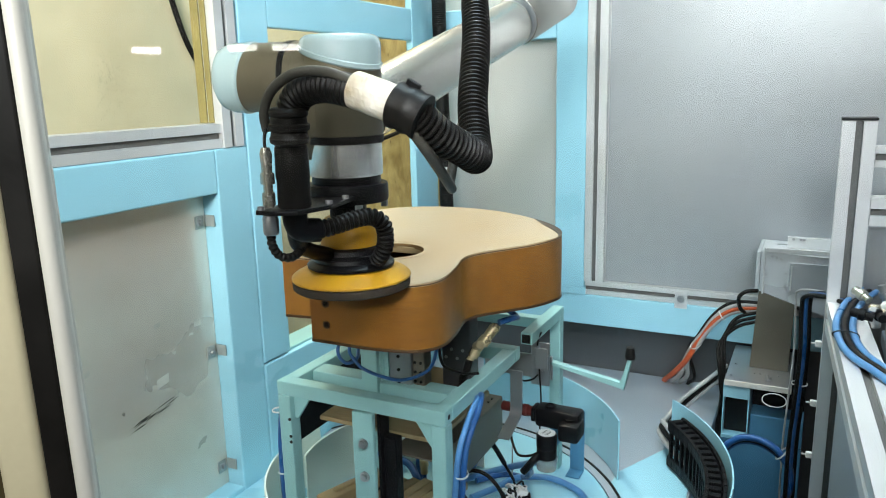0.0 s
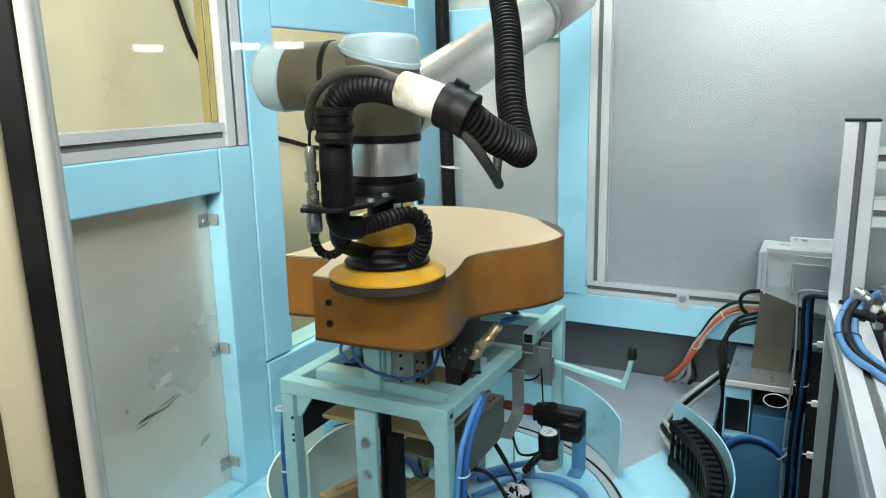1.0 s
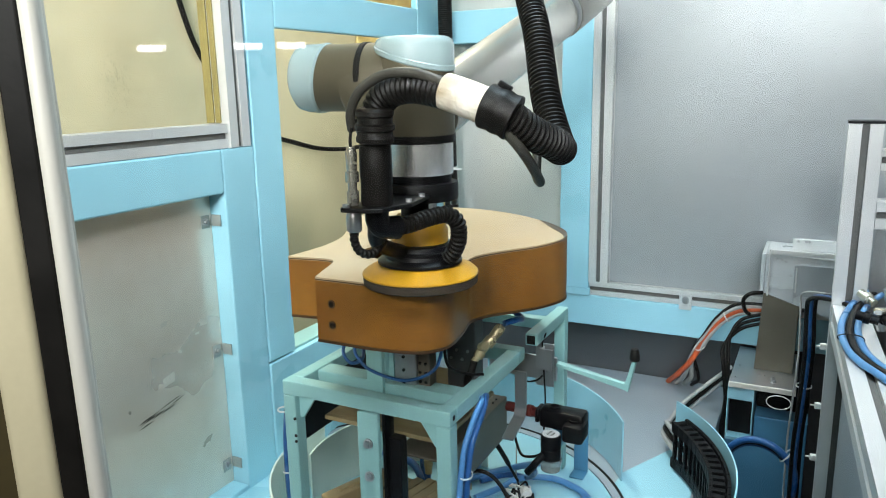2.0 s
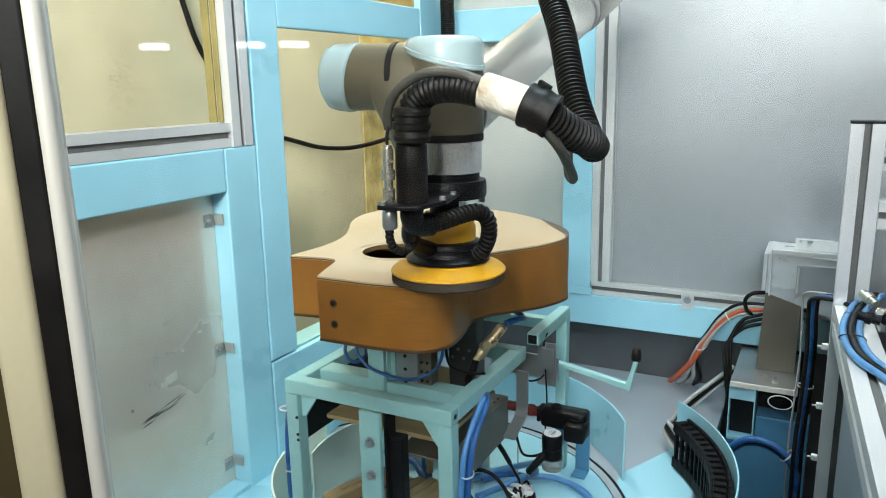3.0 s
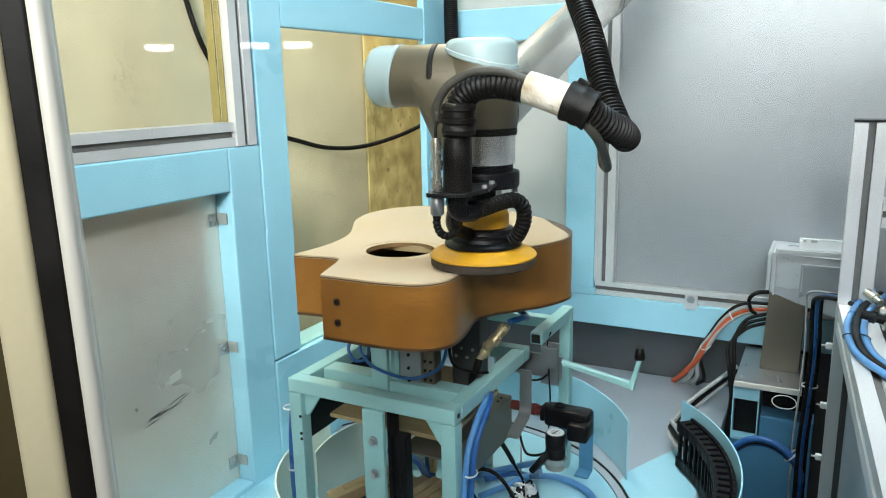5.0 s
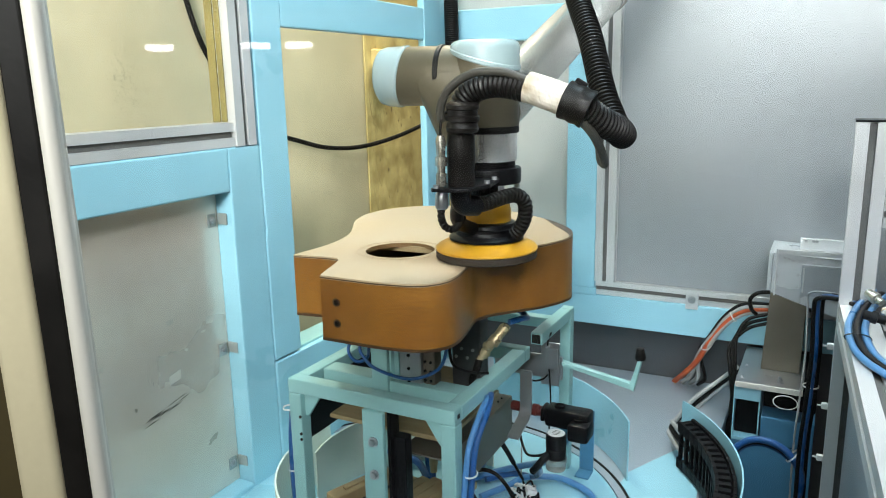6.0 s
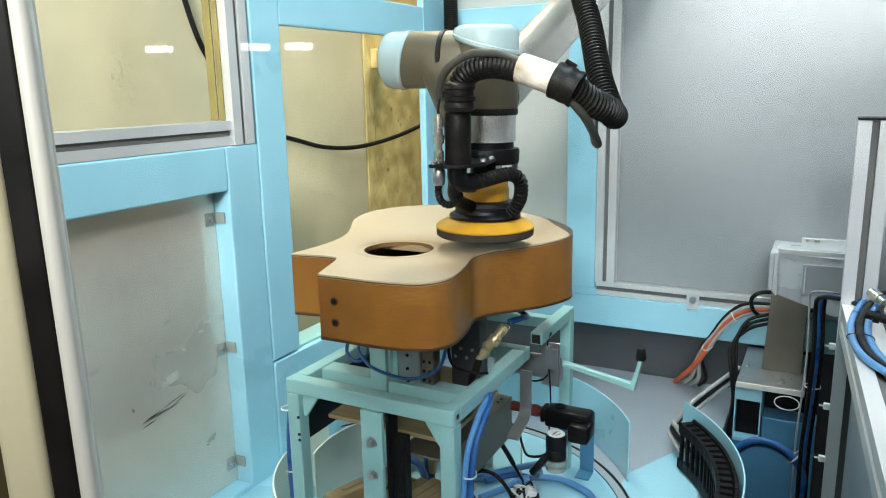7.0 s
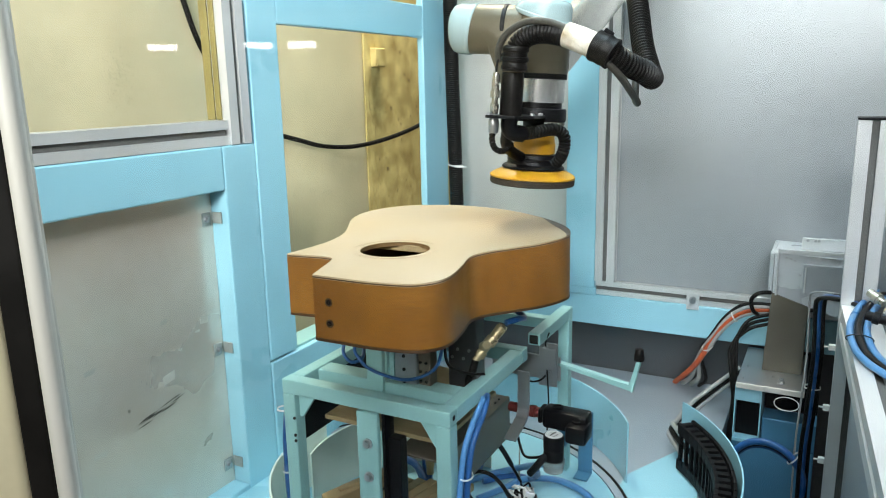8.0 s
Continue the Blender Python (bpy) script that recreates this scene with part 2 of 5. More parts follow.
def slab(outline, z0, z1, bev=0.0):
    """An outline of (x, y) raised from z0 to z1; z may be a function of (x, y)."""
    f0 = z0 if callable(z0) else (lambda x, y: z0)
    f1 = z1 if callable(z1) else (lambda x, y: z1)
    bm = bmesh.new()
    lo = [bm.verts.new((x, y, f0(x, y))) for x, y in outline]
    hi = [bm.verts.new((x, y, f1(x, y))) for x, y in outline]
    n = len(outline)
    for i in range(n):
        bm.faces.new((lo[i], lo[(i + 1) % n], hi[(i + 1) % n], hi[i]))
    bm.faces.new(list(reversed(lo)))
    top = bm.faces.new(hi)
    if bev:
        bmesh.ops.bevel(bm, geom=[e for e in top.edges], offset=bev, segments=2, profile=0.5, affect="EDGES")
    return bm


def band(outline, z0, z1, out):
    """A closed ring that stands out by `out` from an outline, between two heights."""
    f0 = z0 if callable(z0) else (lambda x, y: z0)
    f1 = z1 if callable(z1) else (lambda x, y: z1)
    n = len(outline)
    bm = bmesh.new()
    rows = []
    for i, (x, y) in enumerate(outline):
        a, b = outline[i - 1], outline[(i + 1) % n]
        d = Vector((b[1] - a[1], a[0] - b[0])).normalized() * out
        rows.append([bm.verts.new((x + d.x * k, y + d.y * k, f(x, y))) for k, f in ((-1.5, f0), (1, f0), (1, f1), (-1.5, f1))])
    for i in range(n):
        p, q = rows[i], rows[(i + 1) % n]
        for k in range(4):
            bm.faces.new((p[k], p[(k + 1) % 4], q[(k + 1) % 4], q[k]))
    return bm


def arc_wall(cx, cy, r, a0, a1, z0, z1, t=0.003, n=40, slope=0.0):
    """A curved upright sheet between two bearings in degrees."""
    bm = bmesh.new()
    rows = []
    for i in range(n + 1):
        a = radians(a0 + (a1 - a0) * i / n)
        top = z1 + slope * i / n
        c, s = math.cos(a), math.sin(a)
        rows.append([bm.verts.new((cx + c * q, cy + s * q, z)) for q, z in ((r, z0), (r + t, z0), (r + t, top), (r, top))])
    for p, q in zip(rows, rows[1:]):
        for k in range(4):
            bm.faces.new((p[k], p[(k + 1) % 4], q[(k + 1) % 4], q[k]))
    bm.faces.new(rows[0])
    bm.faces.new(list(reversed(rows[-1])))
    return bm


def profile_bar(a, b, size=0.045, face=(1, 0, 0), parent=None, name="profile"):
    """A slotted aluminium bar from a to b, with a groove in each of two faces."""
    m = along(a, b)
    z = m.to_3x3() @ Vector((0, 0, 1))
    f = Vector(face).normalized()
    s = z.cross(f).normalized()
    rot = Matrix((s, f, z)).transposed().to_4x4()
    m = Matrix.Translation(a) @ rot
    length = (Vector(b) - Vector(a)).length
    h, g, d = size / 2, 0.005, 0.009
    out = [(-h, -h), (-g, -h), (-g, -h + d), (g, -h + d), (g, -h), (h, -h), (h, -g), (h - d, -g), (h - d, g), (h, g), (h, h), (g, h), (g, h - d), (-g, h - d), (-g, h), (-h, h), (-h, g), (-h + d, g), (-h + d, -g), (-h, -g)]
    bm = slab(out, 0, length)
    bm.transform(m)
    bar = part(name, bm, ALU, parent)
    # added strip that makes the groove dark grey
    part("slot_strip", box(-0.0048, 0.0048, h - 0.0085, h - 0.005, 0.001, length - 0.001, 0, m), SLOT, bar, "dark strip laid in the slot")
    return bar


def bolt(parent, at, way, r=0.005, mat_=None):
    a = Vector(at)
    w = Vector(way).normalized()
    return part("bolt", join(rod(a, a + w * 0.0015, r * 1.7, 14), rod(a + w * 0.0015, a + w * 0.006, r, 6)), mat_ or STEEL, parent)


# ---- the room round the cell ----
def room():
    tagged(part("floor", box(-0.6, 9.0, -30.0, 1.6, -0.05, 0, 0), FLOORM), "grey concrete workshop floor", "floor", kind="structure")
    tagged(part("ceiling", box(-0.6, 9.0, -30.0, 1.6, 3.2, 3.25, 0), CEIL), "plain white painted ceiling", "ceiling", kind="structure")
    wall = tagged(part("wall_west", box(-0.45, -0.35, -30.0, 1.6, 0.002, 3.2, 0), CREAM), "cream painted workshop wall behind the cell", "wall", kind="structure")
    # these three walls are unseen, added dark to hold down stray light
    tagged(part("wall_east", box(8.9, 9.0, -30.0, 1.6, 0.002, 3.2, 0), HALLP), "unseen dark wall added to close the hall", "wall", kind="structure")
    tagged(part("wall_south", box(-0.35, 8.9, -30.0, -29.9, 0.002, 3.2, 0), HALLP), "unseen dark wall added to close the hall", "wall", kind="structure")
    tagged(part("wall_north", box(-0.35, 8.9, 1.5, 1.6, 0.002, 3.2, 0), HALLP), "unseen dark wall added to close the hall", "wall", kind="structure")
    col = part("concrete_column", box(-0.348, -0.342, 0.139, 0.95, 0.002, 3.198, 0.002), OLDWALL)
    tagged(col, "rough yellow column with peeling cracked plaster", "column", kind="structure")
    rnd = random.Random(21)
    spots = []
    for k in range(70):
        y, z = 0.159 + 0.3 * rnd.random() ** 1.3, rnd.uniform(0.85, 1.48)
        r = 0.001 + 0.0045 * rnd.random() ** 3
        n = 7
        ring = [(r * rnd.uniform(0.5, 1.2) * math.cos(q * math.tau / n), 1.5 * r * rnd.uniform(0.5, 1.2) * math.sin(q * math.tau / n)) for q in range(n)]
        bm = slab(ring, -0.001, 0.0003 + 0.00001 * k)
        bm.transform(Matrix.Translation((-0.342, y, z)) @ pose(0, 0, 0, 90, 0, 90))
        spots.append(bm)
    for y0, z0, n in ((0.151, 1.3, 14), (0.169, 1.14, 12), (0.159, 1.02, 10)):
        way = [(-0.3422, y0 + rnd.uniform(-0.008, 0.008) + 0.003 * q, z0 - 0.011 * q) for q in range(n)]
        spots.append(hose(way, 0.0009, 0.004, 6))
    part("peeled_spots", join(*spots), SPOT, col, "bare spots and cracks in the plaster")
    stain = []
    for k in range(260):
        y, z = -0.691 + rnd.gauss(0, 0.02), 1.332 + rnd.gauss(0, 0.03)
        r = 0.0004 + 0.0016 * rnd.random() ** 2
        ring = [(r * rnd.uniform(0.5, 1.3) * math.cos(q * math.tau / 7), r * rnd.uniform(0.5, 1.3) * math.sin(q * math.tau / 7)) for q in range(7)]
        bm = slab(ring, -0.001, 0.0002 + 0.000002 * k)
        bm.transform(Matrix.Translation((-0.35, y, z)) @ pose(0, 0, 0, 90, 0, 90))
        stain.append(bm)
    marks = []
    for y, z, w_ in ((-0.2, 1.043, 0.012), (-0.125, 1.047, 0.016), (-0.11, 1.044, 0.01), (-0.062, 1.036, 0.04), (-0.045, 1.031, 0.02)):
        marks.append(hose([(-0.3502, y - w_ / 2, z - 0.003), (-0.3499, y, z), (-0.3502, y + w_ / 2, z + 0.001)], 0.0008, 0.004, 6))
    part("scratch_marks", join(*marks), MOULD, wall, "thin grey scratches")
    part("mouldy_patch", join(*stain), MOULD, wall, "grey stained patch")
    for x, y in ((5.84, -22.3), (6.95, -21.85), (3.5, -23.6)):
        lamp = thing("hanging_lamp", "white fluorescent lamp hanging in the hall", "lamp", (x, y, 2.5), "hall lamps")
        part("tube", box(-0.38, 0.38, -0.1, 0.1, -0.09, 0.09, 0.02), GLOW, lamp, "glowing tube")
        part("wire", rod((0, 0, 0.09), (0, 0, 0.7), 0.006, 8), BLACK, lamp)


def cell_left():
    # first blue frame: rail, post, sill
    f = thing("enclosure_frame", "pale blue enamelled steel frame of the cell's side", "frame", (0, -0.76, 0.55))
    o = -Vector(f.location)

    def p(name, bm, mt=BLUE, parent=f, label=""):
        bm.transform(Matrix.Translation(o))
        return part(name, bm, mt, parent, label)
    p("top_rail", box(-0.06, 0, -1.9, -0.7965, 1.152, 1.224, 0.003))
    p("post", box(-0.06, 0, -0.796, -0.7195, 0.0, 1.224, 0.003))
    p("bottom_rail", box(-0.06, 0, -1.9, -0.7965, 0.545, 0.627, 0.003))
    for z in (1.105, 0.879, 0.665):
        b = p("bracket", join(box(-0.0345, -0.0325, -0.821, -0.803, z - 0.011, z + 0.011, 0.0005), box(-0.0322, -0.012, -0.8, -0.7975, z - 0.008, z + 0.011, 0.0005)), BRKT)
        q = p("bolt", join(rod((-0.0325, -0.812, z), (-0.031, -0.812, z), 0.0062, 14), rod((-0.031, -0.812, z), (-0.0265, -0.812, z), 0.0038, 6)), STEEL, f)
    p("infill_sheet", box(-0.039, -0.035, -1.9, -0.797, 0.6275, 1.1515, 0), SHEET, f, "dull galvanised steel sheet with scuffs")
    rnd = random.Random(3)
    for k in range(13):
        u = rnd.uniform(-0.5, 0.5)
        y, z = -0.939 + 0.07 * u, 0.823 + 0.014 * u + rnd.uniform(-0.007, 0.003)
        bm = slab([(-0.017 * rnd.uniform(0.4, 1.2), -0.0003), (0.0, 0.0007 + 0.0009 * (k % 2)), (0.019 * rnd.uniform(0.5, 1.2), 0.0002), (0.0, -0.0008)], 0, 0.0002)
        bm.transform(Matrix.Translation((-0.035, y, z)) @ pose(0, 0, 0, 90, 0, 90) @ pose(0, 0, 0, 0, 0, 10 + rnd.uniform(-5, 5)))
        p("scuff", bm, GREYH, f, "dark scuff mark")
    # small pale four-sided patches laid on the sheet
    for y, z, w, hh in ((-0.834, 0.94, 0.009, 0.007), (-0.918, 0.959, 0.007, 0.004), (-0.918, 0.867, 0.013, 0.008), (-1.053, 0.797, 0.012, 0.005), (-1.054, 0.925, 0.01, 0.004), (-0.851, 0.924, 0.005, 0.002), (-0.89, 0.905, 0.004, 0.002)):
        bm = slab([(-w, -hh), (w * 0.8, -hh * 0.9), (w, hh), (-w * 0.9, hh * 0.8)], 0, 0.0002)
        bm.transform(Matrix.Translation((-0.035, y, z)) @ pose(0, 0, 0, 90, 0, 90) @ pose(0, 0, 0, 0, 0, rnd.uniform(-8, 8)))
        p("pale_patch", bm, GALV, f, "small pale patch on the sheet")
    # second blue frame with the open window
    g = thing("enclosure_frame", "pale blue enamelled steel window frame of the cell", "frame", (0, -0.38, 0.83))
    o = -Vector(g.location)
    p("post", box(-0.06, 0.0005, -0.7185, -0.643, 0.83, 2.2, 0.003), BLUE, g)
    p("post", box(-0.016, 0.0005, -0.124, -0.048, 0.83, 2.2, 0.003), BLUE, g)
    p("top_rail", box(-0.016, 0.0, -0.6425, -0.1245, 1.422, 1.494, 0.003), BLUE, g)
    p("sill", box(-0.06, -0.008, -0.6425, -0.1245, 0.812, 0.832, 0.002), MINT, g)
    p("lower_sheet", box(-0.05, 0.002, -0.7185, -0.002, 0.0, 0.827, 0.003), BLUE, g)
    c = part("corner_post", box(-0.06, -0.004, -0.0475, -0.0005, 0.83, 2.2, 0.002), BLUE)
    tagged(c, "pale blue enamelled steel corner post", "post")
    # aluminium window over the first frame
    w = thing("window_frame", "slotted aluminium frame with a dusty pane", "window", (0, -0.76, 1.224))
    o2 = Vector(w.location)
    for a, b in (((-0.022, -1.9, 1.2445), (-0.022, -0.7755, 1.2445)), ((-0.022, -0.7505, 1.225), (-0.022, -0.7505, 2.2))):
        profile_bar(Vector(a) - o2, Vector(b) - o2, 0.039 if a[1] < -1 else 0.047, (1, 0, 0), w, "rail" if a[1] < -1 else "stile")
    # two added strips colour the stile's south face olive, with a gap between
    for x0, x1 in ((-0.045, -0.0285), (-0.0255, -0.0145)):
        part("trim", box(x0, x1, -0.0174, -0.0142, 0.041, 0.976, 0.001), OLIVE, w, "olive strip along the stile's edge")


def cell_back():
    f = thing("enclosure_frame", "pale blue enamelled steel frame across the cell's back", "frame", (0.35, 0, 0.737))
    o = -Vector(f.location)

    def p(name, bm, mt=BLUE, parent=f, label=""):
        bm.transform(Matrix.Translation(o))
        return part(name, bm, mt, parent, label)
    p("post", box(0.312, 0.386, 0, 0.06, 0.8125, 2.2, 0.003))
    p("top_rail", box(0.002, 0.3115, 0.001, 0.06, 1.418, 1.496, 0.003))
    p("bottom_rail", box(0.002, 1.6, -0.002, 0.06, 0.737, 0.812, 0.003))
    p("foot_plate", box(0.30, 0.392, -0.006, -0.002, 0.8125, 0.83, 0.001))
    p("infill_sheet", box(0.002, 0.3115, 0.045, 0.05, 0.813, 2.2, 0), BACKSH, f, "matt grey sheet metal")
    w = thing("window_frame", "slotted aluminium frame with a matt grey sheet", "window", (0.9, 0.02, 0.812))
    o2 = Vector(w.location)
    profile_bar(Vector((0.41, 0.02, 0.8465)) - o2, Vector((0.41, 0.02, 2.2)) - o2, 0.046, (0, -1, 0), w, "stile")
    profile_bar(Vector((0.388, 0.02, 0.829)) - o2, Vector((1.6, 0.02, 0.829)) - o2, 0.033, (0, -1, 0), w, "rail")
    part("sheet", box(0.434 - 0.9, 0.7, 0.0, 0.004, 0.0345, 1.4, 0), FROST, w, "large matt grey metal sheet")
    b = thing("clamp_bracket", "small steel clamp bolted under the rail", "bracket", (0.616, -0.004, 0.824))
    part("plate", box(-0.014, 0.014, -0.004, 0.0, -0.02, 0.018, 0.001), ALU, b)
    bolt(b, (0, -0.004, 0.003), (0, -1, 0), 0.005)
    o = -Vector(f.location)
    p("kick_sheet", box(-0.1, 1.6, 0.062, 0.066, 0.0, 0.79, 0), DARKST, f, "dark brushed steel kick sheet")


def table():
    t = thing("machine_table", "grey sheet metal machine table on a blue base", "table")
    part("top_sheet", box(0.004, 0.715, -1.35, 0.06, 0.585, 0.605, 0.002), PLATE, t)
    part("base", box(0.02, 0.70, -1.33, 0.055, 0.0, 0.5845, 0.004), BLUE, t, "pale blue enamelled base")
    c = part("cover_sheet", slab([(0.585, -0.44), (0.655, -0.3), (0.71, -0.3), (0.712, -1.3), (0.5, -1.3)], 0.6052, 0.6075), BLUE)
    tagged(c, "flat pale blue sheet metal cover on the table", "cover")
    tt = thing("turntable", "pale blue round turntable with a black rim gap", "turntable", (0.3, -0.72, 0.606))
    smooth(part("deck", lathe([(0.0, 0.0025), (0.335, 0.0025), (0.337, 0.004), (0.337, 0.01), (0.335, 0.012), (0.0, 0.012)], 96), BLUE, tt))
    smooth(part("rim_ring", lathe([(0.338, 0.0025), (0.352, 0.0025), (0.352, 0.0125), (0.338, 0.0125), (0.338, 0.0025)], 96), PLATE, tt, "grey metal rim"))
    # raised black ring draws the gap round the rim
    smooth(part("rim_gap", lathe([(0.3525, 0.0025), (0.357, 0.0025), (0.357, 0.0135), (0.3525, 0.0135), (0.3525, 0.0025)], 96), BLACK, tt, "black ring marking the rim gap"))
    r = thing("curved_guard", "pale blue curved sheet metal guard round the turntable", "guard", (0.25, -0.65, 0.6075))
    part("sheet", arc_wall(0, 0, 0.3815, 27.5, 92, 0.0, 0.116), BLUE, r)
    l = thing("curved_guard", "pale blue curved sheet metal guard beside the stand", "guard", (0.32, -0.76, 0.6185))
    part("sheet", arc_wall(0, 0, 0.225, 165, 236, 0.0, 0.102), PALE, l)
    i = thing("curved_guard", "pale curved sheet metal guard inside the stand", "guard", (0.337, -0.745, 0.6185))
    part("sheet", arc_wall(0, 0, 0.197, 84, 198, 0.0, 0.104), PALE, i)


# ---- guitar ----
GX, GY, GTOP = 0.367, -1.022, 1.10
HALF_NEAR = [(0.054, 0.0), (0.101, 0.008), (0.122, 0.026), (0.129, 0.055), (0.12, 0.106), (0.108, 0.154), (0.115, 0.188), (0.135, 0.221), (0.162, 0.264), (0.178, 0.314), (0.175, 0.352), (0.15, 0.396), (0.1, 0.446), (0.032, 0.491)]
HALF_FAR = [(-0.033, 0.512), (-0.101, 0.514), (-0.16, 0.492), (-0.196, 0.45), (-0.207, 0.389), (-0.19, 0.324), (-0.158, 0.268), (-0.136, 0.228), (-0.122, 0.185), (-0.117, 0.144), (-0.12, 0.1)]
CUT = [(-0.122, 0.076), (-0.1, 0.079), (-0.074, 0.083), (-0.055, 0.081), (-0.046, 0.071), (-0.04, 0.055), (-0.032, 0.03)]


def guitar_outline():
    def run(pts):
        return [(q.x, q.y) for q in spline([(x, y, 0) for x, y in pts], 0.006)]
    near = run([(-0.022, 0.0), (0.02, 0.0), *HALF_NEAR, *HALF_FAR, CUT[0]])
    cut = run([*CUT, (-0.022, 0.0)])
    return near[:-1] + cut[:-1]


def guitar():
    g = thing("guitar_body", "unfinished acoustic guitar body with cutaway, pale top and brown sides", "guitar", (GX, GY, GTOP))
    out = guitar_outline()

    def low(x, y):
        return -0.08 - 0.022 * y / 0.5
    inner = [(0.047 * math.cos(a * math.tau / 48) - 0.004, 0.156 + 0.047 * math.sin(a * math.tau / 48)) for a in range(48)]
    # soundboard with its round hole
    bm = bmesh.new()
    for z, flip in ((0.0, False), (-0.004, True)):
        a = [bm.verts.new((x, y, z)) for x, y in out]
        b = [bm.verts.new((x, y, z)) for x, y in inner]
        ea = [bm.edges.new((a[i - 1], a[i])) for i in range(len(a))]
        eb = [bm.edges.new((b[i - 1], b[i])) for i in range(len(b))]
        bmesh.ops.triangle_fill(bm, use_beauty=True, use_dissolve=False, edges=ea + eb)
        if flip:
            for i in range(len(b)):
                bm.faces.new((b0[i - 1], b0[i], b[i], b[i - 1]))
            for i in range(len(a)):
                bm.faces.new((a0[i - 1], a0[i], a[i], a[i - 1]))
        a0, b0 = a, b
    part("soundboard", bm, TOPW, g, "pale sanded spruce top")
    # sides as a shell
    bm = bmesh.new()
    rows = []
    n = len(out)
    for i, (x, y) in enumerate(out):
        a, b = out[i - 1], out[(i + 1) % n]
        d = Vector((b[1] - a[1], a[0] - b[0])).normalized() * 0.003
        rows.append([bm.verts.new(q) for q in ((x, y, low(x, y) + 0.004), (x, y, -0.0042), (x - d.x, y - d.y, -0.0042), (x - d.x, y - d.y, low(x, y) + 0.004))])
    for i in range(n):
        p_, q_ = rows[i], rows[(i + 1) % n]
        for k in range(4):
            bm.faces.new((p_[k], p_[(k + 1) % 4], q_[(k + 1) % 4], q_[k]))
    smooth(part("sides", bm, SIDEW, g, "reddish brown mahogany sides"), 35)
    part("back", slab(out, low, lambda x, y: low(x, y) + 0.0038), SIDEW, g)
    smooth(part("binding", band(out, -0.0034, -0.0021, 0.0003), BIND, g, "thin dark edge line"), 35)
    smooth(part("binding", band(out, lambda x, y: low(x, y) - 0.0006, lambda x, y: low(x, y) + 0.003, 0.0006), BIND, g, "thin dark edge line"), 35)
    for r in (0.0525, 0.0555, 0.0585):
        bm = lathe([(r, 0.0), (r + 0.0006, 0.0), (r + 0.0006, 0.0002), (r, 0.0002), (r, 0.0)], 64, Matrix.Translation((-0.004, 0.156, 0)))
        part("rosette_line", bm, ROSE, g, "thin ring round the sound hole")
    smooth(part("hole_lining", lathe([(0.0464, -0.0062), (0.0472, -0.0062), (0.0472, -0.0005), (0.0464, -0.0005), (0.0464, -0.0062)], 64, Matrix.Translation((-0.004, 0.156, 0))), DARKIN, g, "brown edge of the sound hole"), 30)
    for z in (-0.031, -0.057):
        part("bolt_hole", lathe([(0.0052, 0.0), (0.0052, 0.0008), (0.0035, 0.0009), (0.0034, 0.0001), (0.0001, 0.0001)], 20, Matrix.Translation((0.0, -0.0003, z)) @ pose(0, 0, 0, 90)), BIND, g)
        # black disc stands for the shaded inside of the hole
        part("bolt_socket", rod((0.0, -0.0004, z), (0.0, -0.0014, z), 0.0031, 14), BLACK, g)
    part("brace", box(-0.075, 0.07, 0.2, 0.208, -0.0135, -0.0045, 0.001), PLY, g, "pale brace under the top")
    # flat dark crescent stands for the dark gap of the routed binding ledge
    edge = [q for q in out if q[0] > 0.095 and q[1] > 0.315]
    c = Vector((-0.01, 0.3))
    inner_edge = [tuple(Vector(q) + (c - Vector(q)).normalized() * (0.0135 * math.sin(math.pi * k / (len(edge) - 1)) + 0.0004)) for k, q in enumerate(edge)]
    part("ledge_crescent", slab(edge + inner_edge[::-1], 0.0002, 0.0006), BIND, g, "dark crescent standing for the recessed binding ledge")
    return g


